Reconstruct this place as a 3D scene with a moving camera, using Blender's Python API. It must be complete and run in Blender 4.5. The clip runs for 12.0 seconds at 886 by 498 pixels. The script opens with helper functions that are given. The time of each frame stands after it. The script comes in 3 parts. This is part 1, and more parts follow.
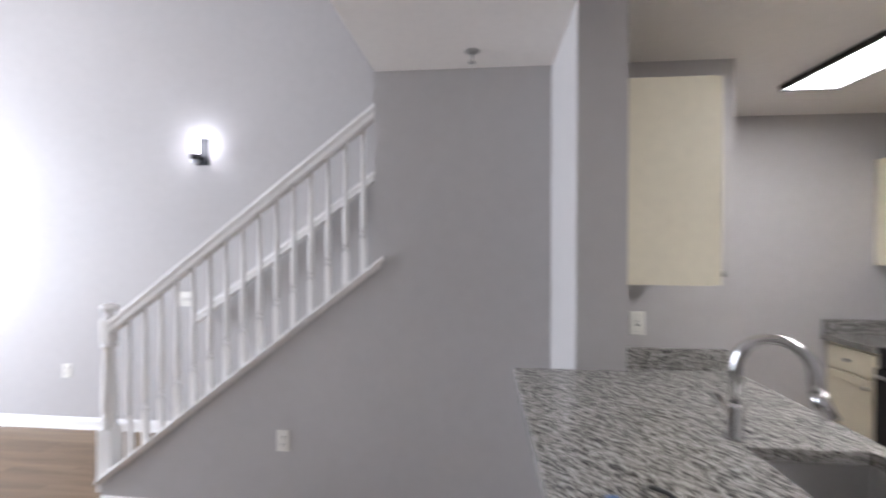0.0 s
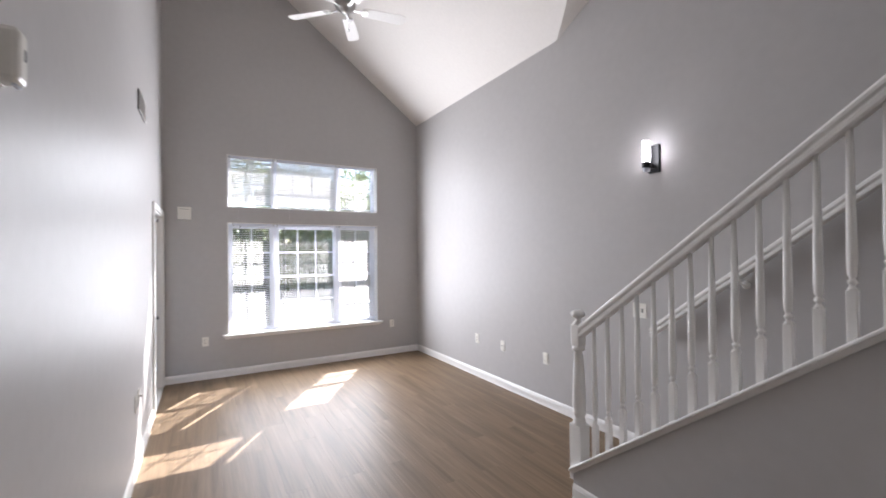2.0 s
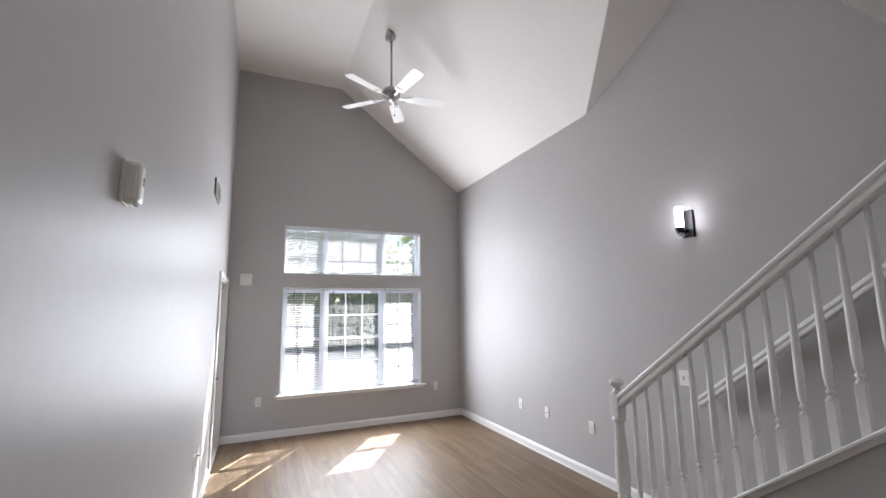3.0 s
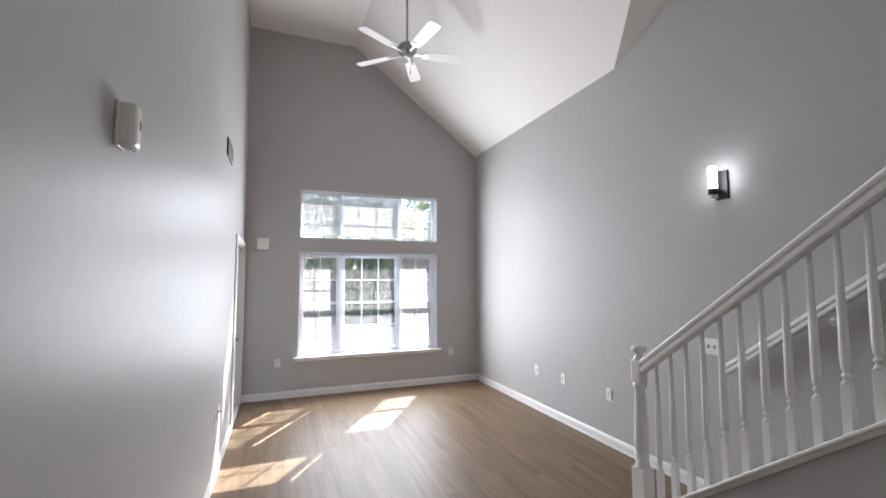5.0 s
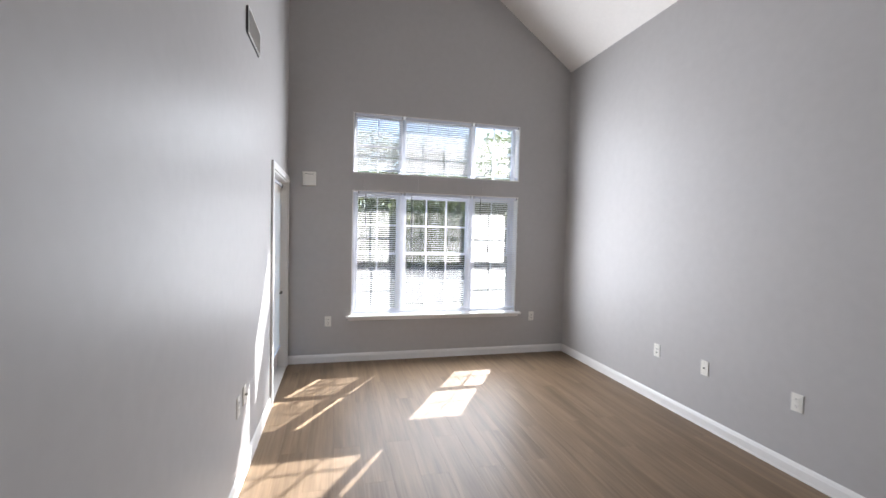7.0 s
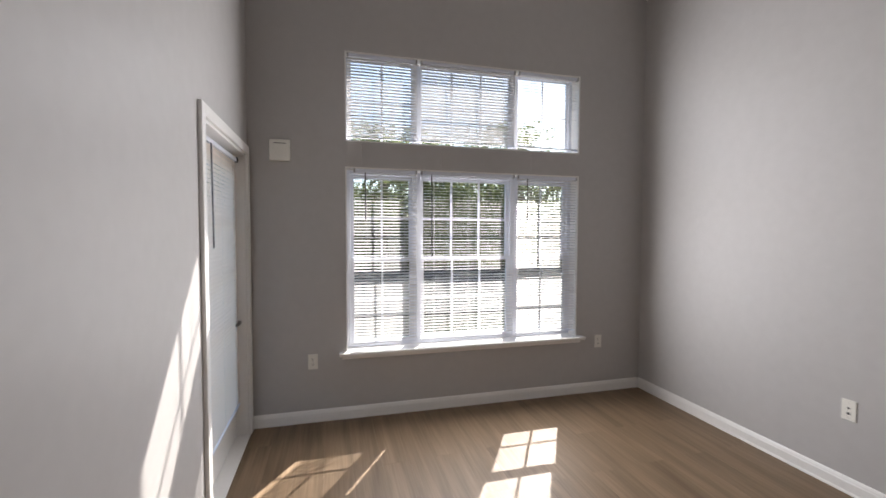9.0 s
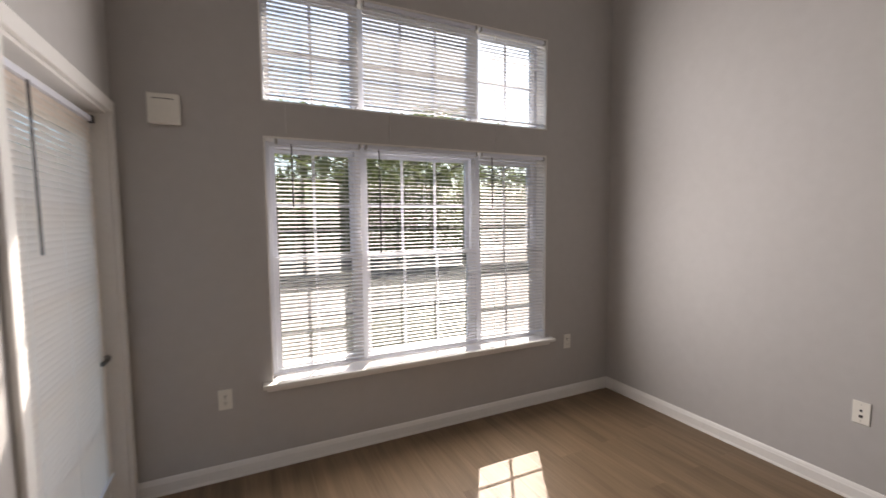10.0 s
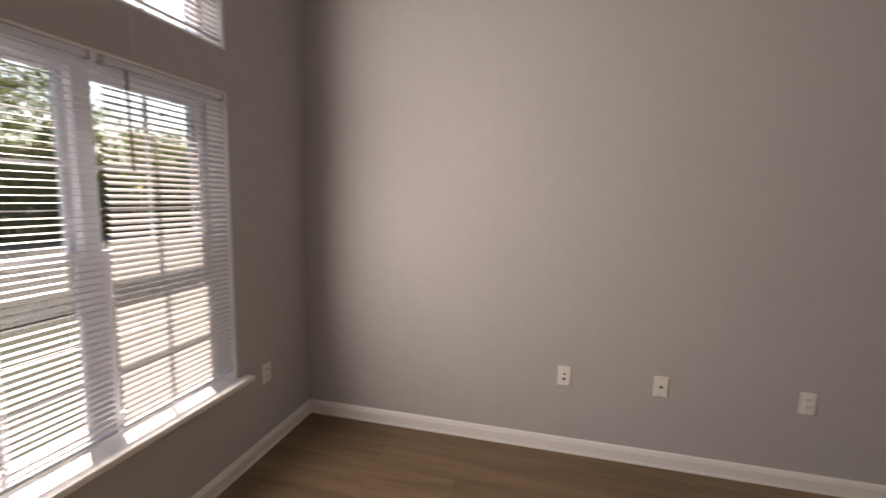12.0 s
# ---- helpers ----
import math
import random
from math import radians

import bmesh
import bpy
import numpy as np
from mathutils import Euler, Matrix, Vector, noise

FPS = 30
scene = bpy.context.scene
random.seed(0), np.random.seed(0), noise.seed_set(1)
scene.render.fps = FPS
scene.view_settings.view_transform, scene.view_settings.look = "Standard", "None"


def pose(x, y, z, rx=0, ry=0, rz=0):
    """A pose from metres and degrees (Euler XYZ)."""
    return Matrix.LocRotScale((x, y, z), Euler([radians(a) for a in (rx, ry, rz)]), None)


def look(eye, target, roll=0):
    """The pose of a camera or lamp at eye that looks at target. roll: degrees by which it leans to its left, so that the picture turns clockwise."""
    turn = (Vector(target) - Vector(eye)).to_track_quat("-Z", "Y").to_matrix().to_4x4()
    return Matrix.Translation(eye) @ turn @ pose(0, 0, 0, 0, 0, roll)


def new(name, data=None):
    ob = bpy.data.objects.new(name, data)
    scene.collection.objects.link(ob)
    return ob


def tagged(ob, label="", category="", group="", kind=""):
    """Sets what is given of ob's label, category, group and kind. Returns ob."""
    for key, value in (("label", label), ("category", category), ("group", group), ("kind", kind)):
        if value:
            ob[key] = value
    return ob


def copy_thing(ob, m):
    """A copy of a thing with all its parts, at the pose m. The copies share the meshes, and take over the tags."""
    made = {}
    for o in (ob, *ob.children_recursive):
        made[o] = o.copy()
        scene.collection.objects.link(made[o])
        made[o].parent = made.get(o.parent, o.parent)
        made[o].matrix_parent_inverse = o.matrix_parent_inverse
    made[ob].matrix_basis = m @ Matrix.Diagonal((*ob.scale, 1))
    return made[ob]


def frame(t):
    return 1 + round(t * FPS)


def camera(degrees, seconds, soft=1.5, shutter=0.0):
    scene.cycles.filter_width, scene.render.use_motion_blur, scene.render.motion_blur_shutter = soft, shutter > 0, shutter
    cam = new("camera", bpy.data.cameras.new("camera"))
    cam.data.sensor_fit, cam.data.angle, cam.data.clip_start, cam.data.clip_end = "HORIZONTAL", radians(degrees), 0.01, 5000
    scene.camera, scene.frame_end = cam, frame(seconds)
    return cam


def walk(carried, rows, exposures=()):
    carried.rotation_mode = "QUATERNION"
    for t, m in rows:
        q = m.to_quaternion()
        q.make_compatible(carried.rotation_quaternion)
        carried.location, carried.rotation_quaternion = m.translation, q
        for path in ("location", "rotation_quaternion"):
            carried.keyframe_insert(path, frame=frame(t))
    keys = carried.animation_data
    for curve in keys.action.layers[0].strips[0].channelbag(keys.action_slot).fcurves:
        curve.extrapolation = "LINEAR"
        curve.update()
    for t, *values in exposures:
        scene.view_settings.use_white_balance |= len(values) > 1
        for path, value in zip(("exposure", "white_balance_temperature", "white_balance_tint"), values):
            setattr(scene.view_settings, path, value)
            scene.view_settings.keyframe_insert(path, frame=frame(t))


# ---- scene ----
cam = camera(93.4, 12.0, soft=1.6, shutter=0.45)
PATH = [
    (0, (-0.143, -0.296, 1.535), (1.848, -0.114, 1.516), 0.1),
    (0.2, (-0.072, -0.259, 1.563), (1.876, 0.193, 1.527), 0.4),
    (0.5, (0.02, -0.239, 1.552), (1.821, 0.63, 1.513), 0.5),
    (1, (0.042, -0.109, 1.552), (1.542, 1.212, 1.495), 0.4),
    (1.5, (0.035, -0.018, 1.552), (1.255, 1.567, 1.513), -0.2),
    (2, (0.008, -0.046, 1.568), (1.003, 1.688, 1.588), -0.6),
    (2.5, (-0.002, -0.14, 1.601), (0.867, 1.655, 1.752), -0.8),
    (3, (-0.007, -0.232, 1.635), (0.785, 1.581, 1.929), -0.9),
    (5, (0.036, -0.134, 1.592), (0.759, 1.725, 1.741), -0.2),
    (5.5, (0.023, 0.061, 1.567), (0.717, 1.936, 1.594), 0.1),
    (6, (0.068, 0.338, 1.549), (0.677, 2.242, 1.51), 0.5),
    (6.5, (0.105, 0.686, 1.538), (0.642, 2.611, 1.46), 1.0),
    (7, (0.119, 1.106, 1.534), (0.609, 3.043, 1.454), 1.4),
    (9, (0.172, 2.667, 1.496), (0.686, 4.598, 1.412), 0.2),
    (9.5, (0.176, 3.060, 1.501), (0.824, 4.949, 1.390), -0.4),
    (10, (0.158, 3.361, 1.508), (1.015, 5.163, 1.365), -0.5),
    (10.5, (0.250, 3.627, 1.512), (1.391, 5.259, 1.327), -0.1),
    (11, (0.363, 3.885, 1.505), (1.817, 5.240, 1.290), 0.4),
    (11.5, (0.432, 4.212, 1.528), (2.172, 5.165, 1.281), 1.1),
    (12, (0.542, 4.466, 1.512), (2.470, 4.942, 1.270), 1.25),
]
EXPOSURES = [(0.0, 4.12, 5750, 12), (0.6, 3.72, 5950, 13), (1.2, 3.38, 6150, 14), (3.0, 3.1, 6000, 11), (7.0, 2.9, 6000, 10), (9.0, 2.25, 6450, 12), (10.5, 1.88, 7150, 16), (11.4, 1.58, 7000, 12), (12.0, 1.82, 7600, 19)]
walk(cam, [(t, look(eye, target, roll)) for t, eye, target, roll in PATH], EXPOSURES)

# ---- world, sun, lamps ----
SUN_WAY = Vector((0.62, 1.0, 1.06)).normalized()      # towards the sun
world = bpy.data.worlds.new("world")
scene.world = world
world.use_nodes = True
wn = world.node_tree.nodes
sky = wn.new("ShaderNodeTexSky")
sky.sky_type = "NISHITA"
sky.sun_disc = False
sky.sun_elevation = math.asin(SUN_WAY.z)
sky.sun_rotation = math.atan2(SUN_WAY.x, SUN_WAY.y)
world.node_tree.links.new(sky.outputs[0], wn["Background"].inputs[0])
wn["Background"].inputs[1].default_value = 0.08
sun = new("sun", bpy.data.lights.new("sun", "SUN"))
sun.data.energy, sun.data.angle, sun.data.color = 3.5, radians(0.55), (1.0, 0.945, 0.87)
sun.matrix_world = look(SUN_WAY * 30, (0, 0, 0))


def window_light(x, y, z, width, height, power):
    """A panel in a window's opening that stands in for the sky's light; it shines into the room."""
    ob = new("window_light", bpy.data.lights.new("window_light", "AREA"))
    ob.data.shape, ob.data.size, ob.data.size_y = "RECTANGLE", width, height
    ob.data.energy, ob.data.spread, ob.data.color = power, radians(168), (0.98, 0.975, 0.985)
    ob.matrix_world = look((x, y, z), (x, y - 1, z))


# one panel a window unit
for x, width, low, high in ((0.575, 0.54, 2.2, 1.2), (1.30, 0.82, 4.3, 2.2), (2.02, 0.54, 3.3, 1.8)):
    window_light(x, 5.990, 1.29, width, 1.36, low)
    window_light(x, 5.990, 2.535, width, 0.64, high)

# ---- materials ----
def material(name, color, rough=0.5, metal=0.0, spec=0.5, grain=0.0, grain_scale=60.0, bump=0.0, bump_scale=200.0,
             stain=0.0, vary=0.0, emit=0.0, translucent=0.0):
    """A Principled surface with two scales of tone variation and a fine relief, in object metres."""
    m = bpy.data.materials.new(name)
    m.use_nodes = True
    nt = m.node_tree
    n, link = nt.nodes, nt.links.new
    b = n["Principled BSDF"]
    b.inputs["Base Color"].default_value = (*color, 1)
    b.inputs["Roughness"].default_value = rough
    b.inputs["Metallic"].default_value = metal
    b.inputs["Specular IOR Level"].default_value = spec
    co = n.new("ShaderNodeTexCoord")
    last = None

    def tone(factor_socket, amount, before):
        mix = n.new("ShaderNodeMix")
        mix.data_type, mix.blend_type = "RGBA", "MULTIPLY"
        mix.inputs["Factor"].default_value = 1.0
        ramp = n.new("ShaderNodeMapRange")
        ramp.inputs["From Min"].default_value, ramp.inputs["From Max"].default_value = 0.25, 0.75
        ramp.inputs["To Min"].default_value, ramp.inputs["To Max"].default_value = 1 - amount, 1 + amount
        link(factor_socket, ramp.inputs["Value"])
        comb = n.new("ShaderNodeCombineColor")
        for k in range(3):
            link(ramp.outputs[0], comb.inputs[k])
        if before is None:
            mix.inputs["A"].default_value = (*color, 1)
        else:
            link(before, mix.inputs["A"])
        link(comb.outputs[0], mix.inputs["B"])
        return mix.outputs["Result"]

    if grain:
        t = n.new("ShaderNodeTexNoise")
        t.inputs["Scale"].default_value, t.inputs["Detail"].default_value = grain_scale, 4
        link(co.outputs["Object"], t.inputs["Vector"])
        last = tone(t.outputs["Fac"], grain, last)
    if stain:
        t = n.new("ShaderNodeTexNoise")
        t.inputs["Scale"].default_value, t.inputs["Detail"].default_value = 0.9, 6
        link(co.outputs["Object"], t.inputs["Vector"])
        last = tone(t.outputs["Fac"], stain, last)
        r = n.new("ShaderNodeMapRange")
        r.inputs["To Min"].default_value, r.inputs["To Max"].default_value = rough - 0.06, rough + 0.06
        link(t.outputs["Fac"], r.inputs["Value"])
        link(r.outputs[0], b.inputs["Roughness"])
    if vary:
        t = n.new("ShaderNodeObjectInfo")
        last = tone(t.outputs["Random"], vary, last)
    if last is not None:
        link(last, b.inputs["Base Color"])
    if bump:
        t = n.new("ShaderNodeTexNoise")
        t.inputs["Scale"].default_value, t.inputs["Detail"].default_value = bump_scale, 2
        link(co.outputs["Object"], t.inputs["Vector"])
        bp = n.new("ShaderNodeBump")
        bp.inputs["Strength"].default_value, bp.inputs["Distance"].default_value = bump, 0.001
        link(t.outputs["Fac"], bp.inputs["Height"])
        link(bp.outputs[0], b.inputs["Normal"])
    if emit:
        b.inputs["Emission Color"].default_value = (*color, 1)
        b.inputs["Emission Strength"].default_value = emit
    if translucent:
        tr = n.new("ShaderNodeBsdfTranslucent")
        tr.inputs[0].default_value = (*color, 1)
        mx = n.new("ShaderNodeMixShader")
        mx.inputs[0].default_value = translucent
        link(b.outputs[0], mx.inputs[1])
        link(tr.outputs[0], mx.inputs[2])
        link(mx.outputs[0], n["Material Output"].inputs[0])
    return m


WALL = material("wall_paint", (0.49, 0.475, 0.466), 0.42, spec=0.09, grain=0.025, grain_scale=14, stain=0.03, bump=0.12, bump_scale=260)
CEIL = material("ceiling_paint", (0.82, 0.785, 0.745), 0.8, grain=0.02, grain_scale=30, stain=0.02, bump=0.25, bump_scale=180)
TRIM = material("trim_paint", (0.83, 0.815, 0.79), 0.32, grain=0.02, grain_scale=40, stain=0.03, bump=0.05, bump_scale=120)
VINYL = material("vinyl_white", (0.74, 0.77, 0.85), 0.35, grain=0.02, stain=0.02)
SLAT = material("blind_slat", (0.74, 0.73, 0.735), 0.4, translucent=0.2)
PLATE = material("ivory_plastic", (0.82, 0.80, 0.74), 0.35, grain=0.02)
PLATE_GREY = material("painted_plate", (0.42, 0.41, 0.41), 0.45, grain=0.02)
SLOT = material("dark_slot", (0.03, 0.03, 0.03), 0.6)
# door hardware: satin nickel, its shade painted in as a darker base colour
NICKEL_SHADED = material("shaded_satin_nickel", (0.16, 0.15, 0.14), 0.34, metal=1.0, grain=0.08, grain_scale=250)
CLIP = material("grey_bracket", (0.42, 0.42, 0.43), 0.4, metal=0.5, grain=0.05)
# door blind's copy of the slat: warm daylight glow put into colour and translucency
SLAT_LIT = material("lit_blind_slat", (0.88, 0.81, 0.75), 0.45, translucent=0.62)
BLACK = material("black_metal", (0.015, 0.015, 0.016), 0.38, metal=0.3, grain=0.1)
NICKEL = material("brushed_nickel", (0.40, 0.39, 0.375), 0.38, metal=1.0, grain=0.05, grain_scale=300)
CHROME = material("polished_chrome", (0.56, 0.555, 0.55), 0.10, metal=1.0)
STEEL = material("sink_steel", (0.66, 0.65, 0.64), 0.36, metal=1.0, grain=0.06, grain_scale=200)
CABINET = material("cream_cabinet", (0.84, 0.78, 0.61), 0.42, grain=0.03, grain_scale=25, stain=0.03)
BULB = material("lit_glass", (1.0, 0.96, 0.98), 0.3, emit=1.9)
PANEL = material("lit_diffuser", (1.0, 0.93, 0.86), 0.4, emit=1.1)
OVEN = material("black_enamel", (0.012, 0.012, 0.013), 0.15, grain=0.05)
RISER = material("stair_riser", (0.70, 0.70, 0.70), 0.4, grain=0.03)
SUBFLOOR = material("subfloor", (0.06, 0.05, 0.04), 0.9)
GRASS = material("lawn", (0.066, 0.062, 0.036), 0.9, grain=0.35, grain_scale=6, stain=0.25)
ASPHALT = material("pavement_concrete", (0.080, 0.072, 0.060), 0.9, grain=0.2, grain_scale=30, stain=0.15)
BARK = material("bark", (0.10, 0.075, 0.055), 0.9, grain=0.4, grain_scale=12)
LEAF = material("leaf", (0.19, 0.21, 0.085), 0.55, vary=0.3, translucent=0.55)
BLUE = material("blue_plastic", (0.05, 0.12, 0.32), 0.4, grain=0.05)
CORD = material("cord", (0.75, 0.75, 0.73), 0.7)
WAND = material("clear_wand", (0.10, 0.10, 0.11), 0.2)


def glass_material():
    m = bpy.data.materials.new("window_glass")
    m.use_nodes = True
    n, link = m.node_tree.nodes, m.node_tree.links.new
    n.remove(n["Principled BSDF"])
    clear, gloss, mix = (n.new("ShaderNode" + k) for k in ("BsdfTransparent", "BsdfGlossy", "MixShader"))
    clear.inputs[0].default_value = (0.78, 0.81, 0.82, 1)
    gloss.inputs["Roughness"].default_value = 0.02
    # gloss grows towards grazing angles, alike on both faces of the pane
    weight, steep, share = n.new("ShaderNodeLayerWeight"), n.new("ShaderNodeMath"), n.new("ShaderNodeMath")
    weight.inputs["Blend"].default_value = 0.5
    steep.operation, share.operation = "POWER", "MULTIPLY_ADD"
    steep.inputs[1].default_value = 5.0
    share.inputs[1].default_value, share.inputs[2].default_value = 0.6, 0.03
    link(weight.outputs["Facing"], steep.inputs[0])
    link(steep.outputs[0], share.inputs[0])
    link(share.outputs[0], mix.inputs[0])
    link(clear.outputs[0], mix.inputs[1])
    link(gloss.outputs[0], mix.inputs[2])
    link(mix.outputs[0], n["Material Output"].inputs[0])
    return m


GLASS = glass_material()


def plank_material():
    """Oak-look vinyl plank: long grain along y, tone by plank."""
    m = bpy.data.materials.new("oak_plank")
    m.use_nodes = True
    n, link = m.node_tree.nodes, m.node_tree.links.new
    b = n["Principled BSDF"]
    geo, info = n.new("ShaderNodeNewGeometry"), n.new("ShaderNodeObjectInfo")
    shift = n.new("ShaderNodeVectorMath")
    shift.operation = "MULTIPLY_ADD"
    comb = n.new("ShaderNodeCombineXYZ")
    for k in range(3):
        link(info.outputs["Random"], comb.inputs[k])
    link(comb.outputs[0], shift.inputs[0])
    shift.inputs[1].default_value = (7.0, 31.0, 5.0)
    link(geo.outputs["Position"], shift.inputs[2])
    maps = []
    for sx, sy, detail in ((11.0, 0.8, 5), (70.0, 2.2, 4)):
        mp = n.new("ShaderNodeMapping")
        mp.inputs["Scale"].default_value = (sx, sy, 1)
        t = n.new("ShaderNodeTexNoise")
        t.inputs["Scale"].default_value, t.inputs["Detail"].default_value = 1.0, detail
        t.inputs["Distortion"].default_value = 0.6
        link(shift.outputs[0], mp.inputs[0])
        link(mp.outputs[0], t.inputs["Vector"])
        maps.append(t.outputs["Fac"])
    total = n.new("ShaderNodeMath")
    total.operation = "ADD"
    link(maps[0], total.inputs[0])
    half = n.new("ShaderNodeMath")
    half.operation = "MULTIPLY_ADD"
    link(maps[1], half.inputs[0])
    half.inputs[1].default_value = 0.55
    half.inputs[2].default_value = 0.5
    link(half.outputs[0], total.inputs[1])
    tone = n.new("ShaderNodeMath")
    tone.operation = "MULTIPLY_ADD"
    link(info.outputs["Random"], tone.inputs[0])
    tone.inputs[1].default_value = 0.045
    link(total.outputs[0], tone.inputs[2])
    ramp = n.new("ShaderNodeValToRGB")
    ramp.color_ramp.elements[0].position, ramp.color_ramp.elements[0].color = 0.95, (0.132, 0.087, 0.050, 1)
    ramp.color_ramp.elements[1].position, ramp.color_ramp.elements[1].color = 1.0, (0.318, 0.224, 0.140, 1)
    mid = n.new("ShaderNodeMapRange")
    mid.inputs["From Min"].default_value, mid.inputs["From Max"].default_value = 1.0, 1.8
    link(tone.outputs[0], mid.inputs["Value"])
    ramp.color_ramp.elements[0].position = 0.0
    ramp.color_ramp.elements[1].position = 1.0
    link(mid.outputs[0], ramp.inputs[0])
    link(ramp.outputs[0], b.inputs["Base Color"])
    b.inputs["Roughness"].default_value = 0.46
    b.inputs["Specular IOR Level"].default_value = 0.28
    bp = n.new("ShaderNodeBump")
    bp.inputs["Strength"].default_value, bp.inputs["Distance"].default_value = 0.12, 0.001
    link(maps[1], bp.inputs["Height"])
    link(bp.outputs[0], b.inputs["Normal"])
    return m


PLANK = plank_material()


def granite_material():
    m = bpy.data.materials.new("speckled_granite")
    m.use_nodes = True
    n, link = m.node_tree.nodes, m.node_tree.links.new
    b = n["Principled BSDF"]
    co = n.new("ShaderNodeTexCoord")
    v = n.new("ShaderNodeTexVoronoi")
    v.inputs["Scale"].default_value = 180
    t = n.new("ShaderNodeTexNoise")
    t.inputs["Scale"].default_value, t.inputs["Detail"].default_value = 66, 6
    link(co.outputs["Object"], v.inputs["Vector"])
    link(co.outputs["Object"], t.inputs["Vector"])
    sep = n.new("ShaderNodeSeparateColor")
    link(v.outputs["Color"], sep.inputs[0])
    add = n.new("ShaderNodeMath")
    add.operation = "MULTIPLY_ADD"
    link(sep.outputs[0], add.inputs[0])
    add.inputs[1].default_value = 0.42
    link(t.outputs["Fac"], add.inputs[2])
    ramp = n.new("ShaderNodeValToRGB")
    el = ramp.color_ramp.elements
    el[0].position, el[0].color = 0.47, (0.02, 0.02, 0.02, 1)
    el[1].position, el[1].color = 0.92, (0.50, 0.485, 0.455, 1)
    for p, c in ((0.54, (0.085, 0.083, 0.078, 1)), (0.66, (0.21, 0.204, 0.19, 1)), (0.78, (0.36, 0.345, 0.315, 1))):
        e = el.new(p)
        e.color = c
    link(add.outputs[0], ramp.inputs[0])
    link(ramp.outputs[0], b.inputs["Base Color"])
    b.inputs["Roughness"].default_value = 0.16
    return m


GRANITE = granite_material()


# ---- mesh helpers ----
def box(bm, x0, x1, y0, y1, z0, z1, bevel=0.0, segments=2):
    made = bmesh.ops.create_cube(bm, size=1)["verts"]
    for v in made:
        v.co = Vector(((x0 + x1) / 2 + v.co.x * (x1 - x0), (y0 + y1) / 2 + v.co.y * (y1 - y0), (z0 + z1) / 2 + v.co.z * (z1 - z0)))
    if bevel:
        edges = list({e for v in made for e in v.link_edges})
        bmesh.ops.bevel(bm, geom=edges, offset=bevel, segments=segments, affect="EDGES", profile=0.5)
    return bm


def boxes(*rows, bevel=0.0):
    bm = bmesh.new()
    for r in rows:
        box(bm, *r, bevel=bevel)
    return bm


def prism(points, way):
    """A solid from a flat outline of 3D points, pushed along way."""
    bm = bmesh.new()
    a = [bm.verts.new(p) for p in points]
    b = [bm.verts.new(Vector(p) + Vector(way)) for p in points]
    bm.faces.new(a)
    bm.faces.new(b[::-1])
    for i in range(len(a)):
        j = (i + 1) % len(a)
        bm.faces.new((a[j], a[i], b[i], b[j]))
    bmesh.ops.recalc_face_normals(bm, faces=bm.faces)
    return bm


def lathe(profile, segments=24, at=(0, 0, 0)):
    """A turned solid about z from (radius, height) pairs."""
    bm = bmesh.new()
    rings = []
    for r, z in profile:
        rings.append([bm.verts.new((at[0] + r * math.cos(2 * math.pi * k / segments), at[1] + r * math.sin(2 * math.pi * k / segments), at[2] + z))
                      for k in range(segments)])
    for low, high in zip(rings, rings[1:]):
        for k in range(segments):
            f = bm.faces.new((low[k], low[(k + 1) % segments], high[(k + 1) % segments], high[k]))
            f.smooth = True
    bm.faces.new(rings[0][::-1])
    bm.faces.new(rings[-1])
    return bm


def tube(points, radius, segments=10):
    """A round bar through points."""
    bm = bmesh.new()
    rings = []
    pts = [Vector(p) for p in points]
    for i, p in enumerate(pts):
        way = (pts[min(i + 1, len(pts) - 1)] - pts[max(i - 1, 0)]).normalized()
        side = way.orthogonal().normalized() if i == 0 else (side - way * side.dot(way)).normalized()
        up = way.cross(side)
        rings.append([bm.verts.new(p + (side * math.cos(2 * math.pi * k / segments) + up * math.sin(2 * math.pi * k / segments)) * radius) for k in range(segments)])
    for low, high in zip(rings, rings[1:]):
        for k in range(segments):
            f = bm.faces.new((low[k], low[(k + 1) % segments], high[(k + 1) % segments], high[k]))
            f.smooth = True
    bm.faces.new(rings[0][::-1])
    bm.faces.new(rings[-1])
    bmesh.ops.recalc_face_normals(bm, faces=bm.faces)
    return bm


def mesh_of(name, bm, mat):
    me = bpy.data.meshes.new(name)
    bm.to_mesh(me)
    bm.free()
    me.materials.append(mat)
    return me


def part(name, bm, mat, parent=None, label=""):
    ob = new(name, mesh_of(name, bm, mat))
    ob.parent = parent
    if mat is GLASS:
        ob.visible_shadow = False
    return tagged(ob, label)


def shared(name, me, parent, at=(0, 0, 0)):
    ob = new(name, me)
    ob.parent = parent
    ob.location = at
    return ob


def thing(name, label, category, group="", kind=""):
    return tagged(new(name), label, category, group, kind)


def structure(name, bm, mat, label, category):
    return tagged(part(name, bm, mat), label, category, kind="structure")


# ---- plan ----
XL, XR, YW, YB = -0.42, 3.0, 6.0, -3.43          # left, right, window wall, back wall
FLAT, EAVE, TOP, CREASE = 2.45, 3.625, 5.11, 1.01  # low ceiling, eave, top of the vault, where it starts to slope
XS, YS = 2.03, 0.27                               # stair wall and where it grows to full height
WX0, WX1, LZ0, LZ1, UZ0, UZ1 = 0.275, 2.32, 0.548, 1.995, 2.19, 2.875
DY0, DY1, DZ = 4.89, 5.91, 2.04

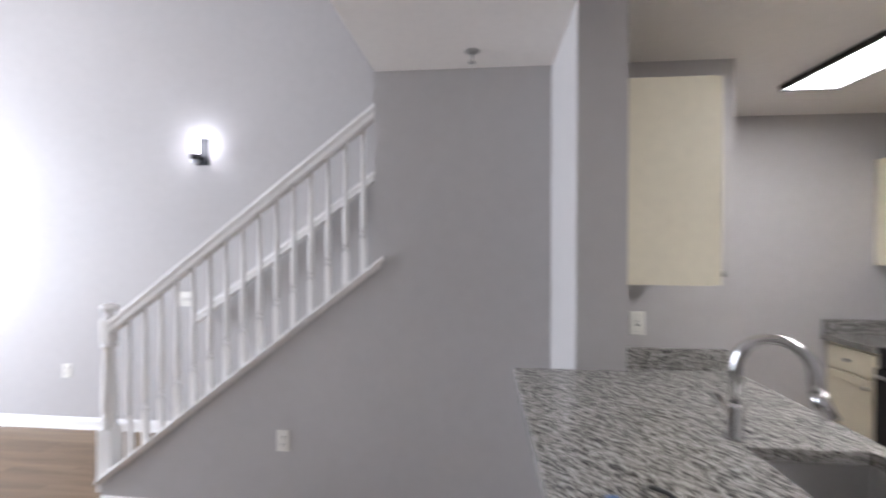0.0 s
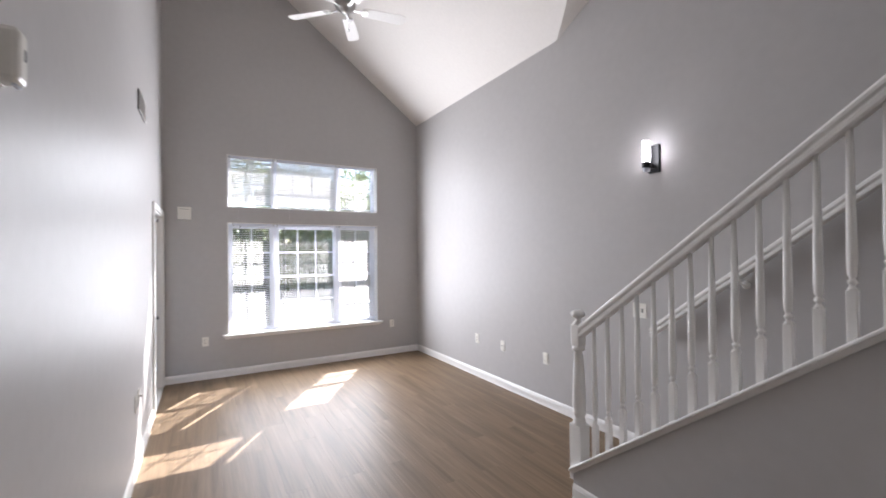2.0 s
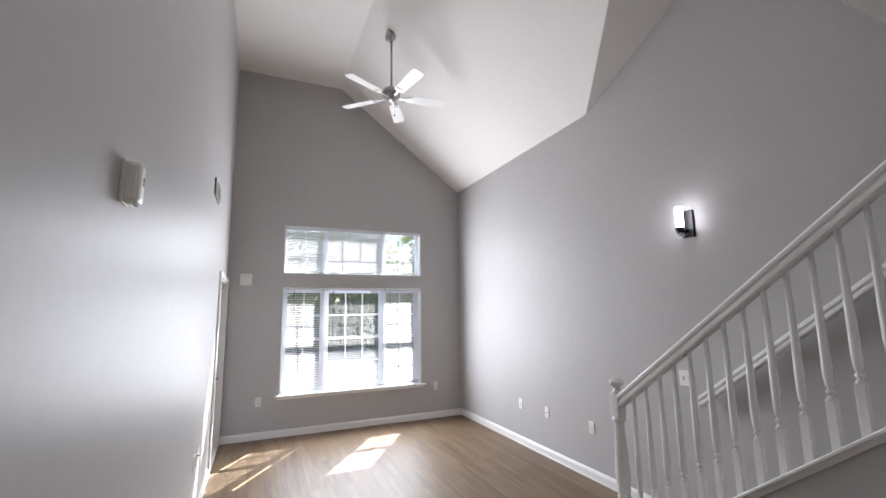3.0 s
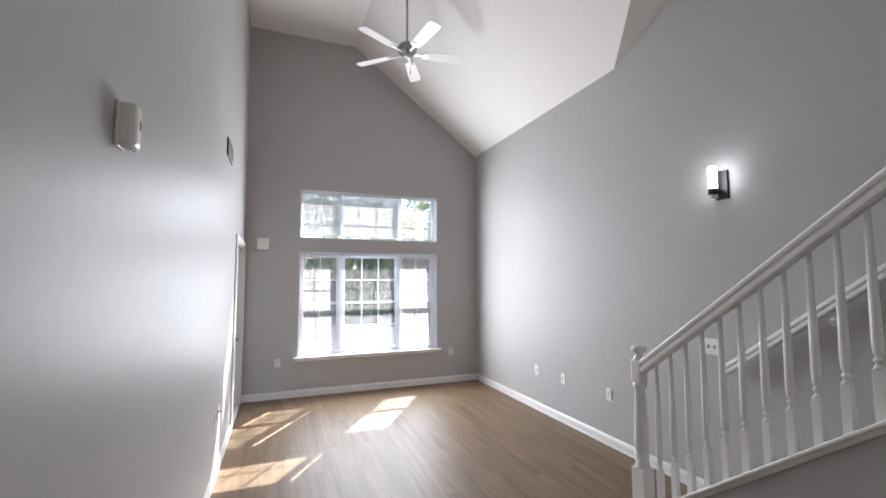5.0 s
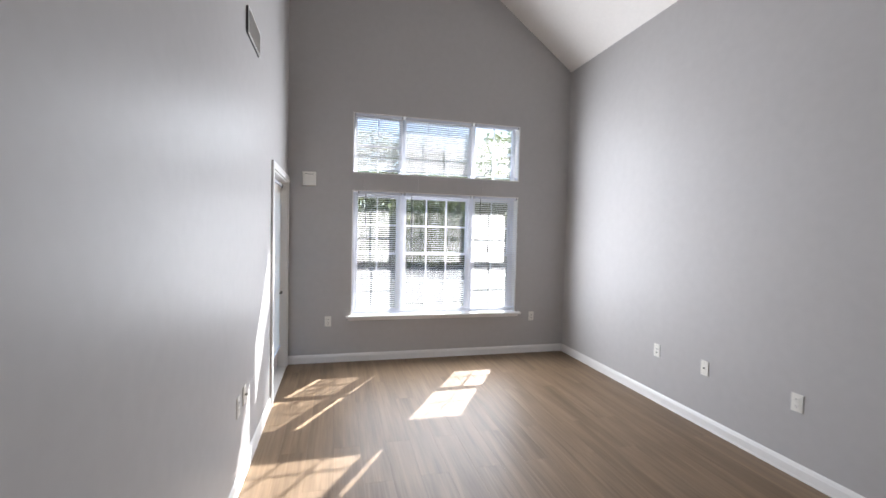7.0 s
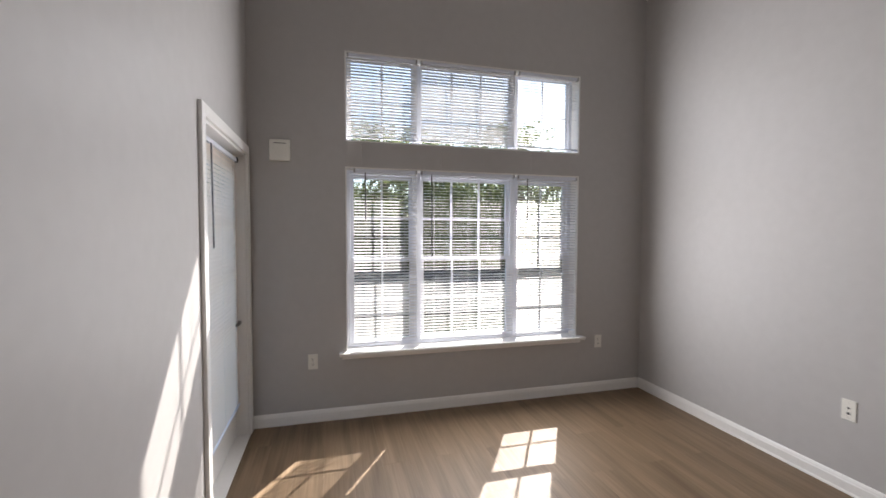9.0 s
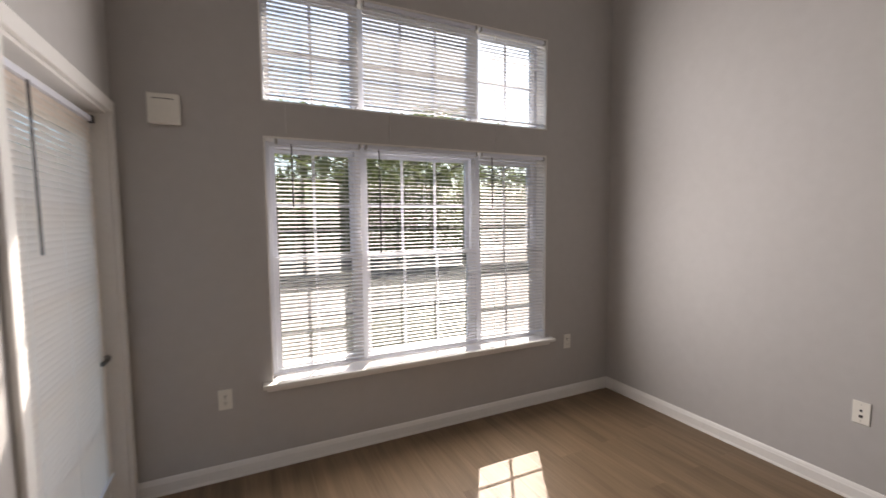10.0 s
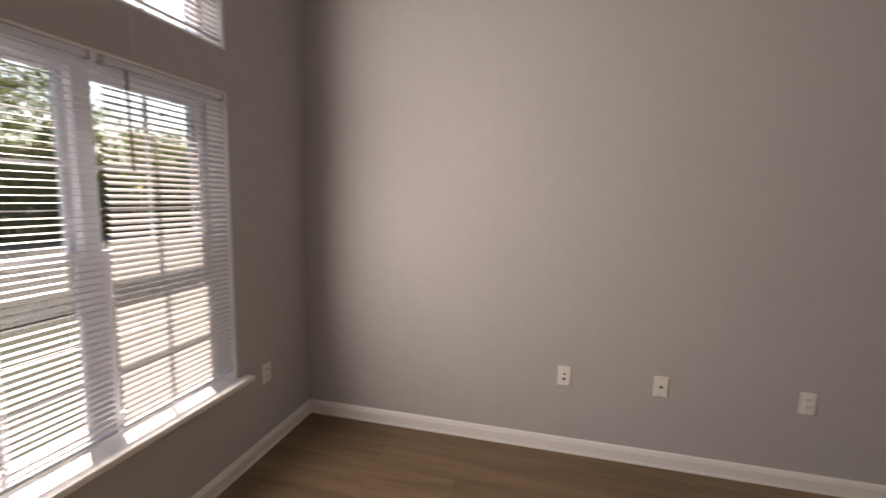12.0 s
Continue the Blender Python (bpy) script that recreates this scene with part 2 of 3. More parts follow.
# ---- walls, ceiling ----
bm = boxes((XL - 0.16, WX0, YW, YW + 0.19, -0.1, 3.5), (WX1, XR + 0.16, YW, YW + 0.19, -0.1, 3.5),
           (WX0, WX1, YW, YW + 0.19, -0.1, LZ0), (WX0, WX1, YW, YW + 0.19, LZ1, UZ0), (WX0, WX1, YW, YW + 0.19, UZ1, 3.5))
top = prism([(XL - 0.16, YW, 3.5), (XR + 0.16, YW, 3.5), (XR + 0.16, YW, 5.3), (XL - 0.16, YW, 5.3)], (0, 0.19, 0))
me = bpy.data.meshes.new("tmp")
top.to_mesh(me)
top.free()
bm.from_mesh(me)
bpy.data.meshes.remove(me)
structure("wall_north", bm, WALL, "tall grey painted gable wall with two windows", "wall")
structure("wall_east", boxes((XR, XR + 0.16, YB - 0.16, YW, -0.1, 5.3)), WALL, "tall grey painted wall beside the stairs", "wall")
structure("wall_west", boxes((XL - 0.16, XL, YB - 0.16, DY0, -0.1, 5.3), (XL - 0.16, XL, DY1, YW, -0.1, 5.3),
                                         (XL - 0.16, XL, DY0, DY1, DZ, 5.3)), WALL, "tall grey painted wall with a patio door", "wall")
structure("wall_south", boxes((XL, XR, YB - 0.16, YB, -0.1, 5.3)), WALL, "grey painted kitchen end wall", "wall")
wall_stair = structure("wall_stair", boxes((XS, XS + 0.11, -1.53, YS, 0, 5.1)), WALL, "grey painted wall enclosing the upper stairs", "wall")
structure("wall_under_stair", boxes((XS + 0.11, XR, -1.53, -1.42, 0, FLAT)), WALL, "grey painted wall closing the space under the stairs", "wall")
wall_stub = structure("wall_stub", boxes((1.455, XS, -0.835, -0.65, 0, FLAT)), WALL, "short grey painted wall stub at the end of the bar", "wall")
wall_half = structure("wall_half", boxes((XL + 0.9, 1.455, -0.835, -0.65, 0, 1.03)), WALL, "grey half wall carrying the granite bar", "wall")
wall_loft = structure("wall_loft", boxes((XL, XS, YS - 0.11, YS, FLAT + 0.15, 5.11)), WALL, "grey painted wall above the low ceiling", "wall")

RISE = (TOP - EAVE) / (XR - CREASE)
SIDE = 0.46
VY = 2.9 - (TOP - EAVE) / SIDE
bm = bmesh.new()


def slab(bm, pts, up=0.06):
    low = [bm.verts.new(p) for p in pts]
    high = [bm.verts.new((p[0], p[1], p[2] + up)) for p in pts]
    bm.faces.new(low)
    bm.faces.new(high[::-1])
    for i in range(len(low)):
        j = (i + 1) % len(low)
        bm.faces.new((low[j], low[i], high[i], high[j]))


slab(bm, [(XL, YW, TOP), (CREASE, YW, TOP), (CREASE, YB, TOP), (XL, YB, TOP)])
slab(bm, [(CREASE, YW, TOP), (XR, YW, EAVE), (XR, 2.9, EAVE), (CREASE, VY, TOP)])
slab(bm, [(XR, 2.9, EAVE), (XR, VY, TOP), (CREASE, VY, TOP)])
slab(bm, [(CREASE, VY, TOP), (XR, VY, TOP), (XR, YB, TOP), (CREASE, YB, TOP)])
bmesh.ops.recalc_face_normals(bm, faces=bm.faces)
structure("ceiling", bm, CEIL, "white vaulted ceiling with one long slope", "ceiling")
structure("ceiling_low", boxes((XL, XS, YB, YS, FLAT, FLAT + 0.15), (XS, XR, YB, -1.53, FLAT, FLAT + 0.15)), CEIL,
          "flat white low ceiling over the kitchen", "ceiling")

# ---- trim ----
def baseboard(name, length):
    """A board with a moulded top, along +x from the origin, its back on y = 0."""
    outline = [(0, 0, 0.0), (0, -0.016, 0.0), (0, -0.016, 0.026), (0, -0.013, 0.032), (0, -0.0125, 0.082), (0, -0.010, 0.088), (0, -0.0085, 0.096), (0, -0.004, 0.106), (0, 0, 0.110)]
    return tagged(part(name, prism(outline, (length, 0, 0)), TRIM), "white painted moulded baseboard along the wall", "baseboard", kind="structure")


baseboard("baseboard_1", XR - XL - 0.028).matrix_basis = pose(XL + 0.014, YW, 0)
baseboard("baseboard_2", YW - 1.62).matrix_basis = pose(XR, YW, 0, 0, 0, -90)
baseboard("baseboard_3", DY0 - 0.06 - YB).matrix_basis = pose(XL, YB, 0, 0, 0, 90)
baseboard("baseboard_4", 2.50).matrix_basis = pose(XS, 1.85, 0, 0, 0, -90)

# ---- patio door in the left wall ----
door = thing("door_1", "white patio door with a full glass pane and a lowered mini blind", "door", kind="structure")
cas = bmesh.new()
box(cas, XL, XL + 0.02, DY0 - 0.06, DY0, 0, DZ + 0.06, 0.004)
box(cas, XL, XL + 0.02, DY1, DY1 + 0.06, 0, DZ + 0.06, 0.004)
box(cas, XL, XL + 0.02, DY0 + 0.0005, DY1 - 0.0005, DZ, DZ + 0.06, 0.004)
part("casing", cas, TRIM, door)
jamb = boxes((XL - 0.16, XL + 0.001, DY0, DY0 + 0.015, 0, DZ - 0.015), (XL - 0.16, XL + 0.001, DY1 - 0.015, DY1, 0, DZ - 0.015),
             (XL - 0.16, XL + 0.001, DY0, DY1, DZ - 0.015, DZ))
part("jamb", jamb, TRIM, door)
part("threshold", boxes((XL - 0.16, XL + 0.012, DY0 + 0.016, DY1 - 0.016, 0.0, 0.022), bevel=0.004), TRIM, door)
DX0, DX1 = XL - 0.125, XL - 0.080
ya, yb = DY0 + 0.019, DY1 - 0.019
leaf = boxes((DX0, DX1, ya, ya + 0.11, 0.026, DZ - 0.018), (DX0, DX1, yb - 0.11, yb, 0.026, DZ - 0.018),
             (DX0, DX1, ya + 0.11, yb - 0.11, 0.026, 0.24), (DX0, DX1, ya + 0.11, yb - 0.11, DZ - 0.13, DZ - 0.018))
leaf_ob = part("door_leaf", leaf, TRIM, door)
part("pane", boxes((DX0 + 0.016, DX0 + 0.022, ya + 0.111, yb - 0.111, 0.241, DZ - 0.131)), GLASS, leaf_ob)
bead = boxes((DX1, DX1 + 0.010, ya + 0.09, ya + 0.112, 0.22, DZ - 0.11), (DX1, DX1 + 0.010, yb - 0.112, yb - 0.09, 0.22, DZ - 0.11),
             (DX1, DX1 + 0.010, ya + 0.112, yb - 0.112, 0.22, 0.242), (DX1, DX1 + 0.010, ya + 0.112, yb - 0.112, DZ - 0.132, DZ - 0.11), bevel=0.002)
part("glazing_bead", bead, TRIM, leaf_ob)
for k in range(1, 3):
    yy = ya + 0.11 + (yb - ya - 0.22) * k / 3
    part("muntin", boxes((DX0 + 0.005, DX0 + 0.015, yy - 0.009, yy + 0.009, 0.241, DZ - 0.131)), TRIM, leaf_ob)
for k in range(1, 5):
    zz = 0.241 + (DZ - 0.372) * k / 5
    part("muntin", boxes((DX0 + 0.0055, DX0 + 0.0145, ya + 0.111, yb - 0.111, zz - 0.009, zz + 0.009)), TRIM, leaf_ob)
for zz in (0.25, 1.02, 1.80):
    part("hinge", tube([(XL - 0.072, DY0 + 0.020, zz - 0.045), (XL - 0.072, DY0 + 0.020, zz + 0.045)], 0.007), NICKEL, door, "dull nickel hinge")
hz, hy = 0.855, yb - 0.045
lever = lathe([(0.028, 0), (0.028, 0.006), (0.012, 0.012), (0.010, 0.045), (0.0, 0.046)], 20)
bmesh.ops.transform(lever, matrix=pose(DX1, hy, hz, 0, 90, 0), verts=lever.verts)
handle = part("door_handle", lever, NICKEL_SHADED, leaf_ob, "satin nickel lever handle with shade in its colour")
part("lever", tube([(DX1 + 0.042, hy, hz), (DX1 + 0.048, hy - 0.02, hz + 0.002), (DX1 + 0.050, hy - 0.06, hz), (DX1 + 0.044, hy - 0.105, hz - 0.004)], 0.0105), NICKEL_SHADED, leaf_ob)
bolt = lathe([(0.027, 0), (0.027, 0.008), (0.018, 0.014), (0.0, 0.0145)], 20)
bmesh.ops.transform(bolt, matrix=pose(DX1, hy, hz + 0.175, 0, 90, 0), verts=bolt.verts)
part("deadbolt", bolt, NICKEL_SHADED, leaf_ob, "satin nickel deadbolt with shade in its colour")

# ---- windows ----
UNITS = ((0.2855, 0.862), (0.862, 1.737), (1.737, 2.3095))
GY = 6.145                                         # glass plane


def window(name, z0, z1, double, label, head=0.032, foot=0.030, edge=0.028):
    w = thing(name, label, "window", kind="structure")
    liner = boxes((WX0 - 0.004, WX0 + 0.010, YW + 0.001, YW + 0.186, z0, z1), (WX1 - 0.010, WX1 + 0.004, YW + 0.001, YW + 0.186, z0, z1),
                  (WX0 + 0.010, WX1 - 0.010, YW + 0.001, YW + 0.186, z1 - 0.010, z1 + 0.004))
    part("jamb_liner", liner, TRIM, w)
    for n, (a, b) in enumerate(UNITS):
        f = 0.032
        frame_ob = part("window_frame", boxes((a, a + f, GY - 0.03, GY + 0.04, z0, z1 - 0.011), (b - f, b, GY - 0.03, GY + 0.04, z0, z1 - 0.011),
                                              (a + f, b - f, GY - 0.03, GY + 0.04, z0, z0 + foot), (a + f, b - f, GY - 0.03, GY + 0.04, z1 - 0.011 - head, z1 - 0.011), bevel=0.003), VINYL, w)
        cols = 3 if n == 1 else 2
        lo, hi = z0 + foot, z1 - 0.011 - head
        sashes = [(lo, (lo + hi) / 2 + 0.016, -0.012), ((lo + hi) / 2 - 0.016, hi, 0.020)] if double else [(lo, hi, 0.004)]
        for s0, s1, dy in sashes:
            g = edge
            gt = min(g, head)
            x0, x1 = a + f, b - f
            y0, y1 = GY + dy - 0.014, GY + dy + 0.014
            sash = part("sash", boxes((x0, x0 + g, y0, y1, s0, s1), (x1 - g, x1, y0, y1, s0, s1), (x0 + g, x1 - g, y0, y1, s0, s0 + g),
                                      (x0 + g, x1 - g, y0, y1, s1 - gt, s1)), VINYL, w)
            part("pane", boxes((x0 + g, x1 - g, GY + dy - 0.002, GY + dy + 0.002, s0 + g, s1 - gt)), GLASS, sash)
            for k in range(1, cols):
                xx = x0 + g + (x1 - x0 - 2 * g) * k / cols
                part("muntin", boxes((xx - 0.009, xx + 0.009, GY + dy - 0.008, GY + dy - 0.0025, s0 + g, s1 - gt)), VINYL, sash)
            zz = (s0 + s1) / 2
            part("muntin", boxes((x0 + g, x1 - g, GY + dy - 0.0075, GY + dy - 0.003, zz - 0.009, zz + 0.009)), VINYL, sash)
    return w


win_low = window("window_1", LZ0, LZ1, True, "white triple double-hung window with divided panes")
window("window_2", UZ0, UZ1, False, "white triple transom window with divided panes above the large window", head=0.006, foot=0.014, edge=0.012)
part("window_sill", boxes((0.222, 2.378, YW - 0.062, YW + 0.186, 0.522, 0.549), bevel=0.006), TRIM, win_low, "white painted wooden sill")
part("apron", boxes((0.245, 2.355, YW - 0.016, YW, 0.490, 0.521), bevel=0.004), TRIM, win_low)
part("window_sill", boxes((WX0, WX1, YW + 0.001, YW + 0.186, UZ0 - 0.004, UZ0 + 0.010)), TRIM, [o for o in bpy.data.objects if o.name == "window_2"][0])


# ---- mini blinds ----
def slat_mesh(width, mat):
    """A crowned slat 25 mm deep, lying along x."""
    bm = bmesh.new()
    rows = []
    for k in range(5):
        u = k / 4 - 0.5
        rows.append([bm.verts.new((x, u * 0.026, 0.0022 * (1 - 4 * u * u))) for x in (-width / 2, width / 2)])
    for p, q in zip(rows, rows[1:]):
        f = bm.faces.new((p[0], p[1], q[1], q[0]))
        f.smooth = True
    return mesh_of("slat", bm, mat)


def blind(x0, x1, ztop, zbot, tilt, at, label, wand=0.0, turn=0.0, hang=False, pitch=0.0240, mat=SLAT, wand_at=0.09):
    """A mini blind: x along its width, hanging from ztop; tilt lifts the outer edge."""
    width = x1 - x0
    th = thing("mini_blind", label, "window blind", "mini blinds")
    th.matrix_basis = pose(*at, 0, 0, turn)
    cx = 0 if turn else (x0 + x1) / 2
    a, b = cx - width / 2, cx + width / 2
    part("headrail", boxes((a, b, -0.013, 0.013, ztop - 0.024, ztop), bevel=0.002), VINYL, th)
    if not turn:
        for u in (a + 0.008, b - 0.008):
            part("bracket", boxes((u - 0.007, u + 0.007, -0.0165, 0.0135, ztop - 0.028, ztop + 0.0005), bevel=0.0015), CLIP, th, "grey metal mounting bracket")
    me = slat_mesh(width - 0.006, mat)
    n = int((ztop - 0.036 - zbot) / pitch)
    for k in range(n):
        ob = shared("slat", me, th, (cx, 0, ztop - 0.036 - k * pitch))
        ob.rotation_euler = (radians(tilt + random.uniform(-1.8, 1.8)), radians(random.uniform(-0.12, 0.12)), 0)
    rail = part("bottom_rail", boxes((a + 0.003, b - 0.003, -0.012, 0.012, -0.006, 0.006), bevel=0.003), VINYL, th)
    rail.location = (0, 0, ztop - 0.036 - n * pitch)
    for u in ((0.14, 0.5, 0.86) if width > 0.7 else (0.2, 0.8)):
        for dy in (-0.0135, 0.0135):
            part("ladder_cord", tube([(a + width * u, dy, rail.location.z), (a + width * u, dy, ztop - 0.026)], 0.0008, 4), CORD, th)
    if hang:
        part("lift_cord", tube([(a + width * 0.2, -0.024, ztop - 0.03), (a + width * 0.2, -0.027, zbot - 0.19)], 0.0011, 5), CORD, th)
    if wand:
        part("tilt_wand", tube([(a + wand_at, -0.020, ztop - 0.03), (a + wand_at + 0.002, -0.024, ztop - 0.035 - wand)], 0.0046, 8), WAND, th, "clear plastic tilt wand")
    return th


BY = YW + 0.020
SPANS = ((0.290, 0.844), (0.872, 1.700), (1.726, 2.307))
TILTS_LOW, TILTS_UP = (19, 3, 30), (54, 62, 8)
WANDS = (0.36, 0.66, 0.36)
for (a, b), low, up, wnd in zip(SPANS, TILTS_LOW, TILTS_UP, WANDS):
    blind(max(a, 0.338), b, LZ1 - 0.011, 0.585, low, (0, BY, 0), "lowered white aluminium mini blind with open slats", wnd)
    blind(a, b, UZ1 - 0.011, UZ0 + 0.018, up, (0, BY, 0), "white mini blind lowered over the transom window", 0.0, hang=True)
door_blind = blind(0, 0.86, DZ - 0.045, 0.26, 74, (DX1 + 0.030, (ya + yb) / 2, 0), "white mini blind closed over the patio door glass", 0.56, turn=90, mat=SLAT_LIT, wand_at=0.20)
for u in (-0.436, 0.436):
    part("bracket", boxes((u - 0.006, u + 0.006, -0.019, 0.019, DZ - 0.074, DZ - 0.040), bevel=0.002), BLACK, door_blind, "dark metal mounting bracket")

# ---- stairs ----
SLOPE = 0.772
cap_z = lambda y: 0.205 + (1.864 - y) * SLOPE       # top of the sloping cap
knee = structure("wall_knee", prism([(XS, 1.852, 0), (XS, 1.852, cap_z(1.852) - 0.03), (XS, YS, cap_z(YS) - 0.03), (XS, YS, 0)], (0.10, 0, 0)), WALL,
                 "grey sloping knee wall under the stair railing", "wall")
bal = thing("stair_railing", "white painted wooden stair railing with turned balusters", "railing")


def sloped(x0, x1, ya, yb, lift, height, bm=None):
    """A bar parallel to the stair's pitch."""
    za, zb = cap_z(ya) + lift, cap_z(yb) + lift
    return prism([(x0, ya, za), (x0, ya, za + height), (x0, yb, zb + height), (x0, yb, zb)], (x1 - x0, 0, 0))


def moulded(outline, ya, yb, lift, x):
    """A moulded bar of the outline (across, up) along the stair's pitch."""
    return prism([(x + u, ya, cap_z(ya) + lift + v) for u, v in outline], (0, yb - ya, cap_z(yb) - cap_z(ya)))


cap_outline = [(-0.070, -0.022), (-0.076, -0.016), (-0.076, -0.006), (-0.070, 0), (0.070, 0), (0.076, -0.006), (0.076, -0.016), (0.070, -0.022)]
part("base_cap", moulded(cap_outline, 1.868, YS - 0.05, 0, 2.08), TRIM, bal)
cove_outline = [(-0.0515, -0.046), (-0.060, -0.044), (-0.064, -0.022), (-0.0515, -0.022)]
part("cove_moulding", moulded(cove_outline, 1.862, YS - 0.04, 0, 2.08), TRIM, bal)
rail_outline = [(-0.020, -0.006), (-0.031, 0.004), (-0.031, 0.022), (-0.024, 0.030), (-0.024, 0.038), (-0.032, 0.048), (-0.033, 0.064), (-0.024, 0.078), (0, 0.084),
                (0.024, 0.078), (0.033, 0.064), (0.032, 0.048), (0.024, 0.038), (0.024, 0.030), (0.031, 0.022), (0.031, 0.004), (0.020, -0.006)]
RAIL = 0.786                                        # underside of the handrail above the cap
part("handrail", moulded(rail_outline, 1.815, YS + 0.001, RAIL, 2.08), TRIM, bal)
for k in range(15):
    y = 1.718 - 0.0983 * k
    z0, z1 = cap_z(y) - 0.012, cap_z(y) + RAIL + 0.012
    h = z1 - z0
    bm = box(bmesh.new(), 2.08 - 0.016, 2.08 + 0.016, y - 0.016, y + 0.016, z0, z0 + 0.20, 0.002, 1)
    turned = lathe([(0.0165, 0.198), (0.0155, 0.206), (0.0095, 0.213), (0.009, 0.220), (0.0150, 0.226), (0.0150, 0.234), (0.0095, 0.240), (0.0095, 0.247), (0.0145, 0.254), (0.0175, 0.30), (0.0165, 0.40), (0.0100, h)], 12, (2.08, y, z0))
    me = bpy.data.meshes.new("t")
    turned.to_mesh(me)
    turned.free()
    bm.from_mesh(me)
    bpy.data.meshes.remove(me)
    part("baluster", bm, TRIM, bal)
newel = part("newel_post", boxes((2.08 - 0.044, 2.08 + 0.044, 1.843 - 0.044, 1.843 + 0.044, 0.12, 0.475), bevel=0.005), TRIM, bal)
part("newel_shaft", lathe([(0.044, 0.472), (0.044, 0.48), (0.036, 0.492), (0.040, 0.503), (0.034, 0.512), (0.034, 0.530), (0.040, 0.54), (0.040, 0.552), (0.036, 0.562),
                           (0.042, 0.59), (0.041, 0.68), (0.034, 0.82), (0.026, 0.935), (0.028, 0.938), (0.040, 0.944), (0.040, 0.956), (0.036, 0.960), (0.036, 0.972)], 28, (2.08, 1.843, 0)), TRIM, newel)
part("newel_block", boxes((2.08 - 0.034, 2.08 + 0.034, 1.843 - 0.034, 1.843 + 0.034, 0.966, 1.108), bevel=0.009), TRIM, newel)
part("finial", lathe([(0.033, 1.104), (0.031, 1.113), (0.021, 1.130), (0.018, 1.140), (0.022, 1.146), (0.040, 1.158), (0.044, 1.170), (0.040, 1.184), (0.026, 1.192), (0.0, 1.195)], 28, (2.08, 1.843, 0)), TRIM, newel)

steps = thing("staircase", "carpet-free painted wooden staircase rising behind the railing", "stairs", kind="structure")
for k in range(13):
    y1, z1 = 1.70 - 0.246 * k, 0.19 * (k + 1)
    part("tread", boxes((2.131, 2.999, y1 - 0.27, y1 + 0.02, z1 - 0.03, z1), bevel=0.004), PLANK, steps)
    part("riser", boxes((2.131, 2.999, y1 - 0.02, y1, z1 - 0.19, z1 - 0.0305)), RISER, steps)

wall_rail = thing("wall_handrail", "white wooden handrail on painted brackets along the stair wall", "handrail")
wz = lambda y: 0.945 + (1.890 - y) * SLOPE
wr = [(-0.022, -0.014), (-0.031, -0.006), (-0.031, 0.010), (-0.023, 0.018), (-0.023, 0.026), (-0.032, 0.036), (-0.030, 0.056), (-0.016, 0.066), (0.016, 0.066), (0.030, 0.056),
      (0.032, 0.036), (0.023, 0.026), (0.023, 0.018), (0.031, 0.010), (0.031, -0.006), (0.022, -0.014)]
part("rail", prism([(2.925 + u, 1.900, wz(1.900) + v) for u, v in wr], (0, -2.6, 2.6 * SLOPE)), TRIM, wall_rail)
for y in (1.30, 0.35, -0.5):
    z = wz(y)
    br = tube([(2.998, y, z - 0.055), (2.97, y, z - 0.055), (2.94, y, z - 0.045), (2.925, y, z - 0.015), (2.925, y, z + 0.004)], 0.006, 8)
    brk = part("bracket", br, TRIM, wall_rail)
    rose = lathe([(0.026, 0), (0.026, 0.004), (0.012, 0.010), (0, 0.0105)], 18)
    bmesh.ops.transform(rose, matrix=pose(2.9995, y, z - 0.055, 0, -90, 0), verts=rose.verts)
    part("rose", rose, TRIM, brk)


# ---- wall plates ----
def place(x, y, z, side):
    """A pose on a wall: the plate's face looks along its local -y."""
    return pose(x, y, z, 0, 0, {"north": 0, "east": -90, "west": 90}[side])


def wall_plate(kind, at, label, mat=PLATE, w=0.072, h=0.117, category="outlet"):
    th = thing({"outlet": "wall_outlet", "jack": "wall_jack", "switch": "light_switch", "blank": "wall_plate"}[kind], label, category, "wall plates")
    th.matrix_basis = at
    plate = part("cover_plate", boxes((-w / 2, w / 2, -0.006, 0.0, -h / 2, h / 2), bevel=0.0025), mat, th)
    if kind == "outlet":
        for dz in (0.020, -0.020):
            rec = part("receptacle", boxes((-0.0165, 0.0165, -0.0085, -0.0055, dz - 0.014, dz + 0.014), bevel=0.0012), mat, th)
            for dx in (-0.0065, 0.0065):
                part("slot", boxes((dx - 0.0013, dx + 0.0013, -0.0092, -0.0084, dz - 0.002, dz + 0.008)), SLOT, rec)
            part("slot", boxes((-0.002, 0.002, -0.0092, -0.0084, dz - 0.010, dz - 0.0055)), SLOT, rec)
    if kind == "jack":
        part("socket", lathe([(0.006, 0), (0.006, 0.004), (0.0, 0.0041)], 12), SLOT, th).matrix_basis = pose(0, -0.0055, 0.012, 90, 0, 0)
        part("socket", boxes((-0.008, 0.008, -0.0070, -0.0055, -0.026, -0.012)), SLOT, th)
    if kind == "switch":
        gangs = 1 if w < 0.1 else 2
        for g in range(gangs):
            cx = (g - (gangs - 1) / 2) * 0.046
            part("collar", boxes((cx - 0.006, cx + 0.006, -0.0072, -0.0055, -0.013, 0.013)), SLOT, th)
            part("toggle", boxes((cx - 0.0045, cx + 0.0045, -0.016, -0.0065, -0.003, 0.009), bevel=0.0015), mat, th)
